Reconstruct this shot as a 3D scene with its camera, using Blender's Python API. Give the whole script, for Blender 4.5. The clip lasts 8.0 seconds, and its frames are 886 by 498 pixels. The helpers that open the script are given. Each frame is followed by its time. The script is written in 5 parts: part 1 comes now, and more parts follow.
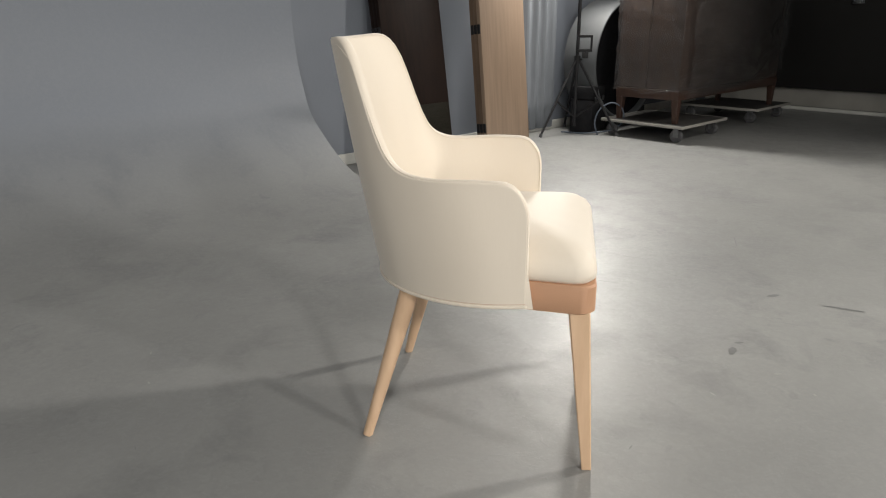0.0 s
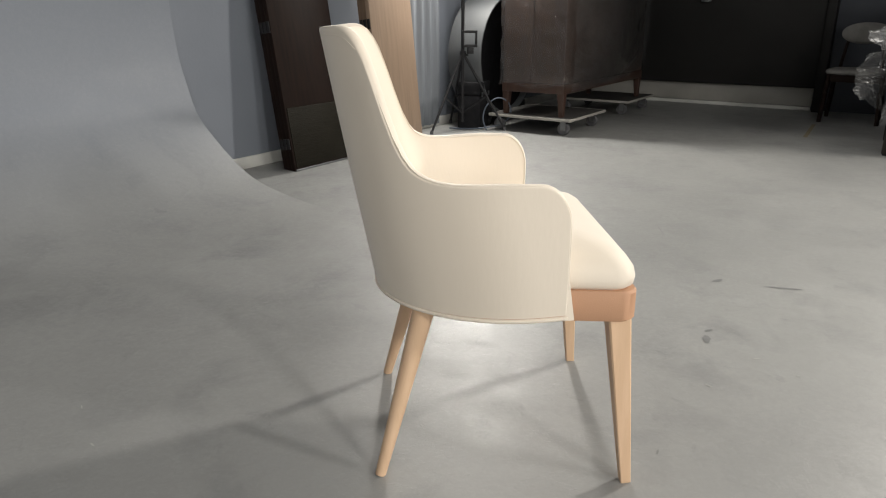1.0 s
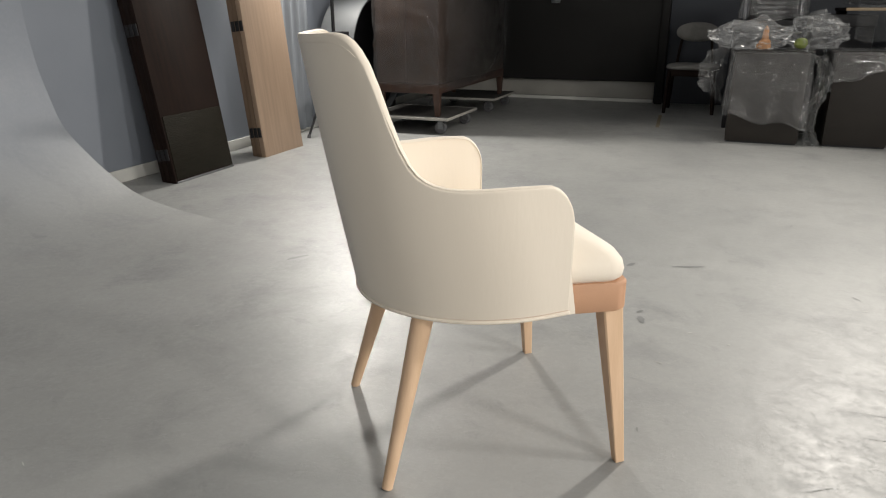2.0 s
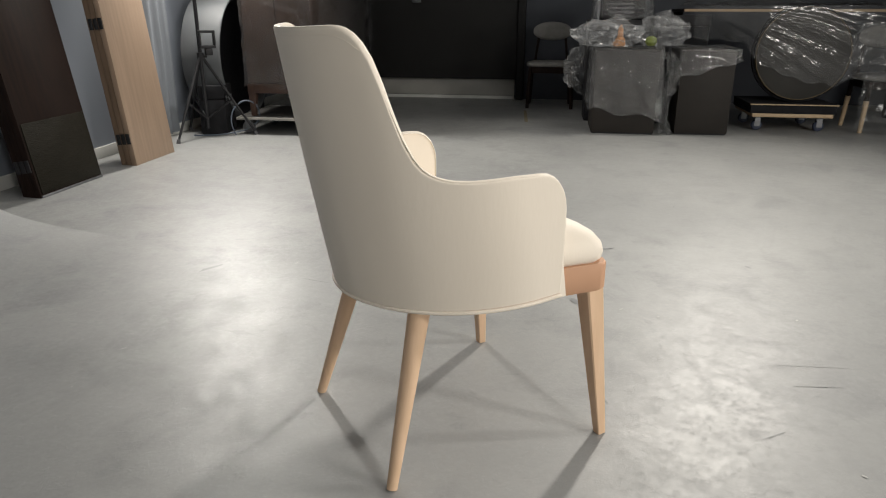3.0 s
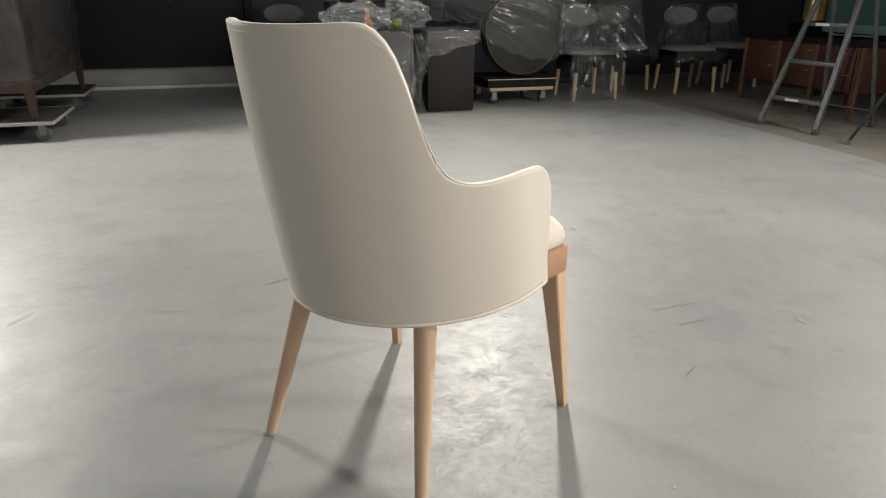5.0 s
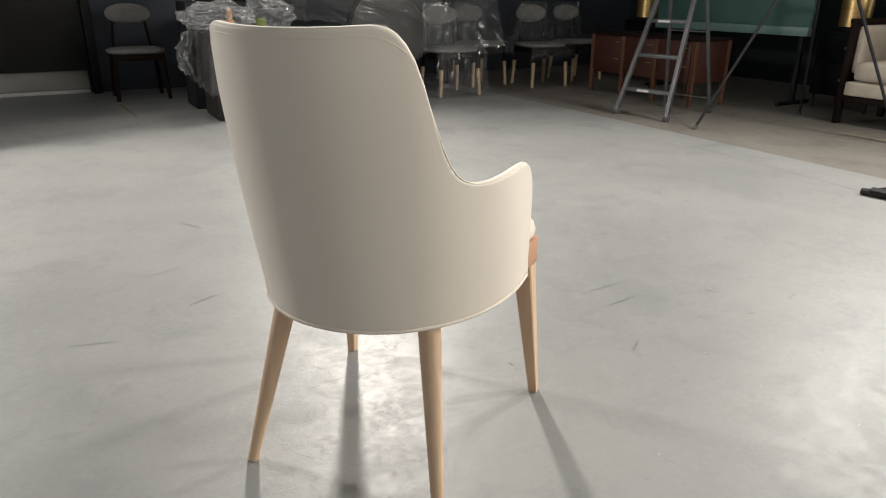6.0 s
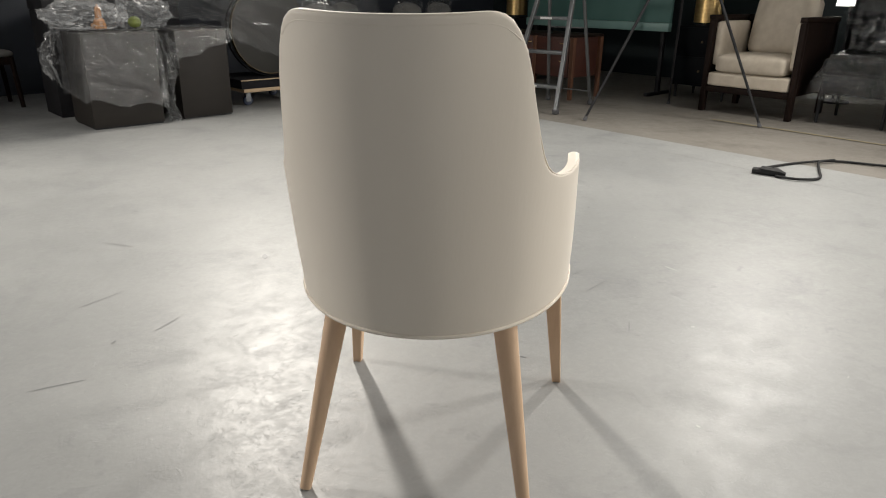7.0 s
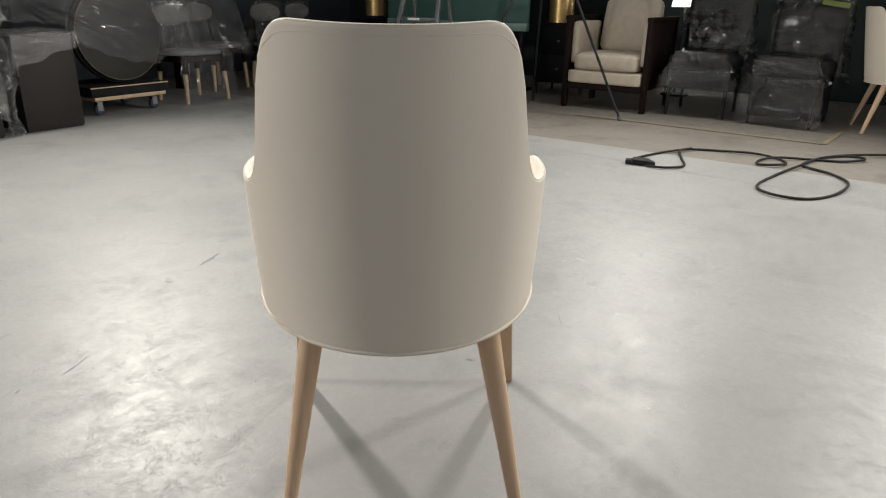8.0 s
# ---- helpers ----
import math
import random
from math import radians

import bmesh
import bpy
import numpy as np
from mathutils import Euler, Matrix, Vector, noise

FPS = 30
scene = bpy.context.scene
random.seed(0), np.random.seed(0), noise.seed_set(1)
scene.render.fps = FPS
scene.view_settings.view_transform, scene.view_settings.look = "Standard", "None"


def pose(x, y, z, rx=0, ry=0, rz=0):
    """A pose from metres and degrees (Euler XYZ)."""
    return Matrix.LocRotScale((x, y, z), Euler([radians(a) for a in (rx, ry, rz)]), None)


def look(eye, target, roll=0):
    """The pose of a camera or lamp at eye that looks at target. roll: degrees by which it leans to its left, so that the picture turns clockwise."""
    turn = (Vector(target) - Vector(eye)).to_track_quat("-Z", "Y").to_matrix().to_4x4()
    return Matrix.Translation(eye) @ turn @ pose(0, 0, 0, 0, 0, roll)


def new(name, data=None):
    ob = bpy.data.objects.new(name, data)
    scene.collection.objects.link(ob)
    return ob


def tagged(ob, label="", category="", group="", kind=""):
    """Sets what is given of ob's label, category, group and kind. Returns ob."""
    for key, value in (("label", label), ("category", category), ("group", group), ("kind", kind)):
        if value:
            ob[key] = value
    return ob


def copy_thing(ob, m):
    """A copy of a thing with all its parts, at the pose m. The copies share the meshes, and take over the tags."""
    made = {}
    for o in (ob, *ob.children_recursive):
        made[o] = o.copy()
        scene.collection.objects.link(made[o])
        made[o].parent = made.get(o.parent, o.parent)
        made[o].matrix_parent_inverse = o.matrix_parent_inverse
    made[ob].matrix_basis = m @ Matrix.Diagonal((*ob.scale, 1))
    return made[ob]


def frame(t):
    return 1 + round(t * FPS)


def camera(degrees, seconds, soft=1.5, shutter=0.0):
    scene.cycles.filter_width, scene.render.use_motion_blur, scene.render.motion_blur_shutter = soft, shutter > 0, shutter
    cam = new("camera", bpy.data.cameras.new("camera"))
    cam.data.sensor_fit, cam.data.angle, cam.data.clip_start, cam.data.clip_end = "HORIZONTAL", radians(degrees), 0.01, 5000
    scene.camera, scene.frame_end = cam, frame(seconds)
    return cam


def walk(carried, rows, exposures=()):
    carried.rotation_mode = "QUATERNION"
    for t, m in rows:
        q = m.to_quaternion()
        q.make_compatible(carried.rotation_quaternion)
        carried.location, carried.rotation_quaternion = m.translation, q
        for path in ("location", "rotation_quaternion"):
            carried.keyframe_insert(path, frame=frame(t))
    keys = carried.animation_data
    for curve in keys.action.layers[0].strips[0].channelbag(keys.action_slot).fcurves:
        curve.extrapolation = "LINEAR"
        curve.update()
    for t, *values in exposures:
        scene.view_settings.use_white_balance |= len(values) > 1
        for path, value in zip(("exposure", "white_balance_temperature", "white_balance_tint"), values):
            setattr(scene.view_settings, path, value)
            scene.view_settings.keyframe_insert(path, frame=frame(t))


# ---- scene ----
cam = camera(65.8, 8.0, 1.1)
PATH = [
    (0, (0.052, 0.219, 0.943), (-0.031, 2.111, 0.299), -0.6),
    (0.5, (-0.121, 0.31, 0.94), (0.013, 2.197, 0.29), -0.5),
    (1, (-0.276, 0.392, 0.926), (0.058, 2.252, 0.273), -0.3),
    (1.5, (-0.417, 0.44, 0.94), (0.143, 2.245, 0.287), -0.3),
    (2.8, (-0.757, 0.579, 0.938), (0.281, 2.156, 0.279), 0.0),
    (3, (-0.802, 0.615, 0.927), (0.319, 2.135, 0.271), 0.1),
    (3.5, (-0.883, 0.71, 0.914), (0.4, 2.095, 0.253), 0.4),
    (4, (-0.936, 0.829, 0.922), (0.48, 2.055, 0.221), 0.2),
    (4.5, (-1.022, 0.964, 0.939), (0.521, 2.023, 0.232), 0.3),
    (6, (-1.215, 1.339, 0.951), (0.594, 1.82, 0.247), 0.5),
    (6.5, (-1.22, 1.537, 0.94), (0.633, 1.794, 0.234), 0.7),
    (7, (-1.235, 1.737, 0.927), (0.637, 1.809, 0.227), 0.7),
    (7.5, (-1.209, 1.854, 0.927), (0.66, 1.71, 0.229), 0.7),
    (8, (-1.194, 1.953, 0.937), (0.65, 1.615, 0.241), 0.9),
]
walk(cam, [(t, look(eye, target, roll)) for t, eye, target, roll in PATH],
     [(0, -0.36), (1.5, -0.1), (3.5, -0.2), (4.5, -0.14), (6.0, 0.17), (8.0, 0.06)])

# ---- world and lamps ----
world = bpy.data.worlds.new("world")
scene.world = world
world.use_nodes = True
world.node_tree.nodes["Background"].inputs[0].default_value = (0.55, 0.62, 0.75, 1)
world.node_tree.nodes["Background"].inputs[1].default_value = 0.02
scene.view_settings.exposure = 0.0


def studio_lamp(name, eye, target, watts, size, colour=(1.0, 0.955, 0.885), spread=150):
    data = bpy.data.lights.new(name, "AREA")
    data.shape, data.size, data.energy, data.color = "DISK", size, watts, colour
    data.spread = radians(spread)
    ob = new(name, data)
    ob.matrix_world = look(eye, target)
    return ob


studio_lamp("studio_lamp_key", (4.46, 3.59, 2.99), (0.3, 2.0, 0.0), 82, 0.3, (1.0, 0.945, 0.86), 118)
studio_lamp("studio_lamp_front", (3.83, -0.58, 2.42), (0.2, 1.7, 0.0), 72, 0.3, spread=165)
studio_lamp("studio_lamp_far", (2.15, -2.08, 2.25), (0.0, 2.2, 0.3), 76, 0.35, spread=165)
# unseen soft lamp, added to brighten the armchair's side and back
studio_lamp("studio_softbox", (-0.3, -4.3, 2.0), (-0.1, 1.8, 0.5), 66, 1.4, (1.0, 0.97, 0.92), 150)
studio_lamp("studio_lamp_side", (1.0, 6.02, 1.9), (0.95, 3.6, 0.0), 70, 0.3, spread=150)
bulb = bpy.data.lights.new("studio_lamp_side_spill", "POINT")
bulb.energy, bulb.shadow_soft_size, bulb.color = 20, 0.1, (1.0, 0.955, 0.885)
new("studio_lamp_side_spill", bulb).location = (0.90, 6.08, 1.75)

# ---- materials ----


def material(name, a, b, rough=0.6, metal=0.0, scale=6.0, bump=0.05, fine=90.0, stretch=(1, 1, 1), spec=0.5, vary=0.0, coat=0.0, sheen=0.0, rough_vary=0.08):
    m = bpy.data.materials.new(name)
    m.use_nodes = True
    t = m.node_tree
    p = t.nodes["Principled BSDF"]
    co = t.nodes.new("ShaderNodeTexCoord")
    mp = t.nodes.new("ShaderNodeMapping")
    mp.inputs["Scale"].default_value = stretch
    t.links.new(co.outputs["Object"], mp.inputs[0])
    n1 = t.nodes.new("ShaderNodeTexNoise")
    n1.inputs["Scale"].default_value, n1.inputs["Detail"].default_value = scale, 6
    t.links.new(mp.outputs[0], n1.inputs["Vector"])
    mix = t.nodes.new("ShaderNodeMix")
    mix.data_type = "RGBA"
    mix.inputs["A"].default_value, mix.inputs["B"].default_value = (*a, 1), (*b, 1)
    r = t.nodes.new("ShaderNodeMapRange")
    r.inputs["From Min"].default_value, r.inputs["From Max"].default_value = 0.32, 0.68
    t.links.new(n1.outputs["Fac"], r.inputs["Value"])
    t.links.new(r.outputs[0], mix.inputs["Factor"])
    out = mix.outputs["Result"]
    if vary:
        oi = t.nodes.new("ShaderNodeObjectInfo")
        hv = t.nodes.new("ShaderNodeHueSaturation")
        k = t.nodes.new("ShaderNodeMapRange")
        k.inputs["To Min"].default_value, k.inputs["To Max"].default_value = 1 - vary, 1 + vary
        t.links.new(oi.outputs["Random"], k.inputs["Value"])
        t.links.new(k.outputs[0], hv.inputs["Value"])
        t.links.new(out, hv.inputs["Color"])
        out = hv.outputs[0]
    t.links.new(out, p.inputs["Base Color"])
    n2 = t.nodes.new("ShaderNodeTexNoise")
    n2.inputs["Scale"].default_value, n2.inputs["Detail"].default_value = fine, 4
    t.links.new(mp.outputs[0], n2.inputs["Vector"])
    rr = t.nodes.new("ShaderNodeMapRange")
    rr.inputs["To Min"].default_value, rr.inputs["To Max"].default_value = rough - rough_vary, rough + rough_vary
    t.links.new(n1.outputs["Fac"], rr.inputs["Value"])
    t.links.new(rr.outputs[0], p.inputs["Roughness"])
    bp = t.nodes.new("ShaderNodeBump")
    bp.inputs["Strength"].default_value, bp.inputs["Distance"].default_value = bump, 0.01
    t.links.new(n2.outputs["Fac"], bp.inputs["Height"])
    t.links.new(bp.outputs[0], p.inputs["Normal"])
    p.inputs["Metallic"].default_value = metal
    p.inputs["Specular IOR Level"].default_value = spec
    p.inputs["Coat Weight"].default_value = coat
    p.inputs["Sheen Weight"].default_value = sheen
    return m


def floor_material(name, a, b, c, rough, shine=0.0, upper=None):
    """Painted, scuffed concrete: broad cloudy stains, fine speckle, scratches, trowel relief."""
    m = bpy.data.materials.new(name)
    m.use_nodes = True
    t = m.node_tree
    p = t.nodes["Principled BSDF"]
    co = t.nodes.new("ShaderNodeTexCoord")

    def noise_node(scale, detail, rough_=0.55, dist=0.0):
        n = t.nodes.new("ShaderNodeTexNoise")
        n.inputs["Scale"].default_value, n.inputs["Detail"].default_value = scale, detail
        n.inputs["Roughness"].default_value, n.inputs["Distortion"].default_value = rough_, dist
        t.links.new(co.outputs["Object"], n.inputs["Vector"])
        return n.outputs["Fac"]

    def ramp(v, lo, hi, to=(0, 1)):
        r = t.nodes.new("ShaderNodeMapRange")
        r.inputs["From Min"].default_value, r.inputs["From Max"].default_value = lo, hi
        r.inputs["To Min"].default_value, r.inputs["To Max"].default_value = to
        t.links.new(v, r.inputs["Value"])
        return r.outputs[0]

    def blend(fac, x, y):
        k = t.nodes.new("ShaderNodeMix")
        k.data_type = "RGBA"
        t.links.new(fac, k.inputs["Factor"])
        for s, v in (("A", x), ("B", y)):
            if isinstance(v, tuple):
                k.inputs[s].default_value = (*v, 1)
            else:
                t.links.new(v, k.inputs[s])
        return k.outputs["Result"]

    def calc(op, x, y, z=0.0):
        k = t.nodes.new("ShaderNodeMath")
        k.operation = op
        for i, v in enumerate((x, y, z)):
            if isinstance(v, (int, float)):
                k.inputs[i].default_value = v
            else:
                t.links.new(v, k.inputs[i])
        return k.outputs[0]

    cloud, patch, speck = noise_node(0.9, 5), noise_node(3.1, 7, 0.62, 0.4), noise_node(46, 3)
    col = blend(ramp(cloud, 0.35, 0.65), a, b)
    col = blend(ramp(patch, 0.53, 0.7, (0, 0.75)), col, c)
    smear = noise_node(6.5, 8, 0.66, 1.6)
    col = blend(ramp(smear, 0.6, 0.7, (0, 0.6)), col, c)
    col = blend(ramp(speck, 0.7, 0.78, (0, 0.4)), col, c)
    if upper:
        xyz = t.nodes.new("ShaderNodeSeparateXYZ")
        t.links.new(co.outputs["Object"], xyz.inputs[0])
        col = blend(ramp(xyz.outputs["Z"], 0.0, 0.5), col, upper)
    t.links.new(col, p.inputs["Base Color"])
    wear = noise_node(9, 9, 0.75, 0.6)
    t.links.new(calc("ADD", ramp(wear, 0.38, 0.62, (rough - 0.07, rough + 0.07)), ramp(patch, 0.5, 0.8, (0, 0.08))), p.inputs["Roughness"])
    # a fine roller grain, with sparse crisp-edged skins and scrapes where paint has lifted
    skin = ramp(noise_node(19, 7, 0.66, 0.9), 0.565, 0.585)
    scab = ramp(noise_node(52, 5, 0.62, 1.4), 0.6, 0.625)
    roll = noise_node(11, 6, 0.6)
    grain = noise_node(130, 4, 0.65)
    bp = t.nodes.new("ShaderNodeBump")
    bp.inputs["Strength"].default_value, bp.inputs["Distance"].default_value = 0.12, 0.003
    t.links.new(calc("ADD", grain, skin), bp.inputs["Height"])
    t.links.new(bp.outputs[0], p.inputs["Normal"])
    p.inputs["Specular IOR Level"].default_value = 0.3
    if shine:
        # the paint keeps its gloss in patches
        worn = calc("MULTIPLY", ramp(noise_node(52, 8, 0.72, 0.8), 0.44, 0.56), ramp(noise_node(5, 9, 0.68, 0.5), 0.38, 0.62, (0.55, 1.0)))
        t.links.new(calc("MULTIPLY_ADD", worn, 0.48 * shine, 0.38 * shine), p.inputs["Coat Weight"])
        t.links.new(ramp(noise_node(27, 7, 0.7, 0.6), 0.4, 0.62, (0.36, 0.47)), p.inputs["Coat Roughness"])
        crust = t.nodes.new("ShaderNodeBump")
        crust.inputs["Strength"].default_value, crust.inputs["Distance"].default_value = 0.42, 0.003
        h = calc("ADD", calc("MULTIPLY", skin, 0.4), calc("MULTIPLY", scab, 0.8))
        h = calc("ADD", calc("ADD", h, calc("MULTIPLY", roll, 0.2)), calc("MULTIPLY", grain, 0.4))
        t.links.new(h, crust.inputs["Height"])
        t.links.new(crust.outputs[0], p.inputs["Coat Normal"])
    return m


def film_material(name, veil=0.14, gloss=0.5, rough=0.14, relief=0.35, folds=10):
    """Clear plastic film: seen through, faintly milky, with sharp glints on its creases."""
    m = bpy.data.materials.new(name)
    m.use_nodes = True
    t = m.node_tree
    t.nodes.remove(t.nodes["Principled BSDF"])
    make = t.nodes.new
    co = make("ShaderNodeTexCoord")
    n2, drift = make("ShaderNodeTexNoise"), make("ShaderNodeTexNoise")
    for n, s, d in ((n2, 7, 1.0), (drift, 5, 0.4)):
        n.inputs["Scale"].default_value, n.inputs["Detail"].default_value, n.inputs["Distortion"].default_value = s, 3, d
        t.links.new(co.outputs["Object"], n.inputs["Vector"])
    bend = make("ShaderNodeVectorMath")
    bend.operation = "MULTIPLY_ADD"
    bend.inputs[1].default_value = (0.14, 0.14, 0.14)
    drawn = make("ShaderNodeVectorMath")
    drawn.operation = "MULTIPLY"
    drawn.inputs[1].default_value = (0.7, 0.7, 1.6)
    t.links.new(bend.outputs[0], drawn.inputs[0])
    t.links.new(drift.outputs["Color"], bend.inputs[0])
    t.links.new(co.outputs["Object"], bend.inputs[2])
    fold = []
    for s, feature in ((folds, "DISTANCE_TO_EDGE"), (folds * 2.6, "DISTANCE_TO_EDGE"), (folds * 1.3, "DISTANCE_TO_EDGE")):
        v = make("ShaderNodeTexVoronoi")
        v.feature = feature
        v.inputs["Scale"].default_value = s
        t.links.new(drawn.outputs[0], v.inputs["Vector"])
        fold.append(v.outputs["Distance"])
    add = make("ShaderNodeMath")
    add.operation = "MULTIPLY_ADD"
    add.inputs[1].default_value = 0.4
    t.links.new(fold[1], add.inputs[0])
    t.links.new(fold[0], add.inputs[2])
    bp = make("ShaderNodeBump")
    bp.inputs["Strength"].default_value, bp.inputs["Distance"].default_value = relief, 0.06
    t.links.new(add.outputs[0], bp.inputs["Height"])
    clear, milky, shine = make("ShaderNodeBsdfTransparent"), make("ShaderNodeBsdfDiffuse"), make("ShaderNodeBsdfGlossy")
    clear.inputs[0].default_value = (0.95, 0.955, 0.96, 1)
    milky.inputs[0].default_value = (0.8, 0.81, 0.82, 1)
    shine.inputs["Roughness"].default_value = rough
    t.links.new(bp.outputs[0], shine.inputs["Normal"])
    r = make("ShaderNodeMapRange")
    r.inputs["From Min"].default_value, r.inputs["From Max"].default_value = 0.3, 0.75
    r.inputs["To Min"].default_value, r.inputs["To Max"].default_value = veil * 0.7, veil * 1.5
    t.links.new(n2.outputs["Fac"], r.inputs["Value"])
    a, b = make("ShaderNodeMixShader"), make("ShaderNodeMixShader")
    whiten = make("ShaderNodeMapRange")
    whiten.inputs["From Min"].default_value, whiten.inputs["From Max"].default_value = 0.0, 0.045
    whiten.inputs["To Min"].default_value, whiten.inputs["To Max"].default_value = veil * 0.7, 0.0
    t.links.new(fold[2], whiten.inputs["Value"])
    both = make("ShaderNodeMath")
    both.operation = "ADD"
    t.links.new(r.outputs[0], both.inputs[0])
    t.links.new(whiten.outputs[0], both.inputs[1])
    t.links.new(both.outputs[0], a.inputs[0])
    t.links.new(clear.outputs[0], a.inputs[1])
    t.links.new(milky.outputs[0], a.inputs[2])
    f = make("ShaderNodeFresnel")
    f.inputs["IOR"].default_value = 1.5
    t.links.new(bp.outputs[0], f.inputs["Normal"])
    k = make("ShaderNodeMath")
    k.operation = "MULTIPLY_ADD"
    k.use_clamp = True
    k.inputs[1].default_value, k.inputs[2].default_value = gloss, 0.03
    t.links.new(f.outputs[0], k.inputs[0])
    t.links.new(k.outputs[0], b.inputs[0])
    t.links.new(a.outputs[0], b.inputs[1])
    t.links.new(shine.outputs[0], b.inputs[2])
    t.links.new(b.outputs[0], t.nodes["Material Output"].inputs[0])
    return m


def glow_material(name, colour, strength):
    m = bpy.data.materials.new(name)
    m.use_nodes = True
    p = m.node_tree.nodes["Principled BSDF"]
    p.inputs["Base Color"].default_value = (*colour, 1)
    p.inputs["Emission Color"].default_value = (*colour, 1)
    p.inputs["Emission Strength"].default_value = strength
    return m


M_FLOOR = floor_material("grey_floor_paint", (0.225, 0.228, 0.226), (0.275, 0.278, 0.273), (0.19, 0.193, 0.194), 0.5, 0.58)
M_COVEPAINT = floor_material("blue_grey_cove_paint", (0.225, 0.228, 0.226), (0.275, 0.278, 0.273), (0.19, 0.193, 0.194), 0.5, 0.58, (0.205, 0.225, 0.262))
M_BARE = floor_material("bare_concrete", (0.17, 0.157, 0.138), (0.205, 0.19, 0.17), (0.13, 0.12, 0.105), 0.5)
M_BLUE = material("blue_wall_paint", (0.175, 0.193, 0.228), (0.21, 0.23, 0.268), 0.6, scale=1.2, bump=0.06, fine=60)
# the blue-grey wall paint again, with the east wall's shade put into the colour
M_BLUE_SHADED = material("shaded_blue_wall_paint", (0.0288, 0.0336, 0.0448), (0.0376, 0.0432, 0.056), 0.6, scale=1.2, bump=0.06, fine=60)
M_PALE = material("pale_wall_paint", (0.66, 0.67, 0.68), (0.72, 0.73, 0.74), 0.7, scale=1.5)
M_SKIRT = material("pale_skirting", (0.5, 0.5, 0.48), (0.6, 0.6, 0.57), 0.5, scale=5)
M_CHARCOAL = material("charcoal_board", (0.00882, 0.0084, 0.00819), (0.0126, 0.01218, 0.01176), 0.7, spec=0.3, scale=2.0, fine=50)
M_CEIL = material("ceiling_paint", (0.62, 0.63, 0.63), (0.68, 0.69, 0.69), 0.8, scale=1.0)
M_TEAL = material("teal_wall_paint", (0.008, 0.015, 0.017), (0.013, 0.022, 0.024), 0.7, scale=1.5)
M_CREAM = material("cream_leather", (0.75, 0.675, 0.575), (0.785, 0.71, 0.61), 0.6, scale=5, bump=0.03, fine=130, stretch=(1, 1, 0.22), spec=0.28, rough_vary=0.05, sheen=0.25)
M_PIPE = material("cream_piping", (0.75, 0.675, 0.575), (0.79, 0.715, 0.615), 0.5, scale=9, bump=0.1, fine=500, spec=0.3)
M_APRON = material("tan_leather", (0.47, 0.27, 0.165), (0.52, 0.30, 0.185), 0.6, scale=6, bump=0.08, fine=400, spec=0.35)
M_BEECH = material("pale_beech", (0.64, 0.44, 0.285), (0.71, 0.50, 0.335), 0.5, scale=9, stretch=(5, 5, 0.5), bump=0.05, fine=60, spec=0.35)
M_WALNUT = material("dark_walnut", (0.010, 0.006, 0.005), (0.018, 0.010, 0.0075), 0.6, spec=0.12, scale=10, stretch=(4, 4, 0.5), fine=80)
M_GLOSSY = material("dark_lacquer_panel", (0.012, 0.011, 0.008), (0.018, 0.016, 0.012), 0.42, scale=8, stretch=(1, 1, 9), bump=0.3, fine=30, spec=0.07)
M_OAK = material("veneered_oak", (0.28, 0.20, 0.142), (0.35, 0.25, 0.178), 0.5, scale=7, stretch=(6, 6, 0.35), bump=0.08, fine=70)
# darker copy of the oak: shade on the rear leaves put into the colour
M_OAK_SHADED = material("shaded_oak_leaves", (0.15, 0.10, 0.065), (0.2, 0.135, 0.09), 0.55, scale=9, stretch=(6, 6, 0.4))
M_BLACK = material("black_metal", (0.012, 0.012, 0.014), (0.02, 0.02, 0.022), 0.6, scale=15, spec=0.3)
M_BLACKCLOTH = material("black_fabric", (0.01, 0.01, 0.012), (0.018, 0.018, 0.02), 0.85, scale=20, spec=0.2)
M_BROWN = material("brown_cabinet_veneer", (0.045, 0.02812, 0.02138), (0.06187, 0.03825, 0.02925), 0.5, scale=6, stretch=(4, 4, 0.5))
M_BROWNLEG = material("brown_stained_legs", (0.036, 0.0176, 0.012), (0.052, 0.0264, 0.0176), 0.5, scale=9, stretch=(4, 4, 0.5))
M_PED = material("taupe_plinth_laminate", (0.01728, 0.0144, 0.01224), (0.02232, 0.01872, 0.01584), 0.6, spec=0.3, scale=4, stretch=(1, 1, 3), fine=40)
M_ALU = material("worn_aluminium", (0.136, 0.1408, 0.1455), (0.1904, 0.1952, 0.1999), 0.45, metal=0.8, scale=14, stretch=(3, 3, 0.6))
M_STEEL = material("grey_steel", (0.16, 0.165, 0.175), (0.24, 0.245, 0.255), 0.45, metal=0.9, scale=20)
M_RUBBER = material("grey_rubber", (0.06, 0.06, 0.065), (0.1, 0.1, 0.105), 0.7, scale=20)
M_BLUEWHEEL = material("dark_blue_rubber", (0.012, 0.02, 0.045), (0.02, 0.03, 0.06), 0.6, scale=20)
M_GOLD = material("brushed_brass", (0.62, 0.42, 0.17), (0.75, 0.53, 0.24), 0.35, metal=0.9, scale=8, stretch=(1, 1, 6))
M_BRONZE = material("dull_bronze", (0.09, 0.068, 0.04), (0.13, 0.098, 0.058), 0.6, metal=0.7, scale=15)
M_PLY = material("plywood_edge", (0.46, 0.33, 0.2), (0.55, 0.41, 0.26), 0.6, scale=16, stretch=(1, 1, 8))
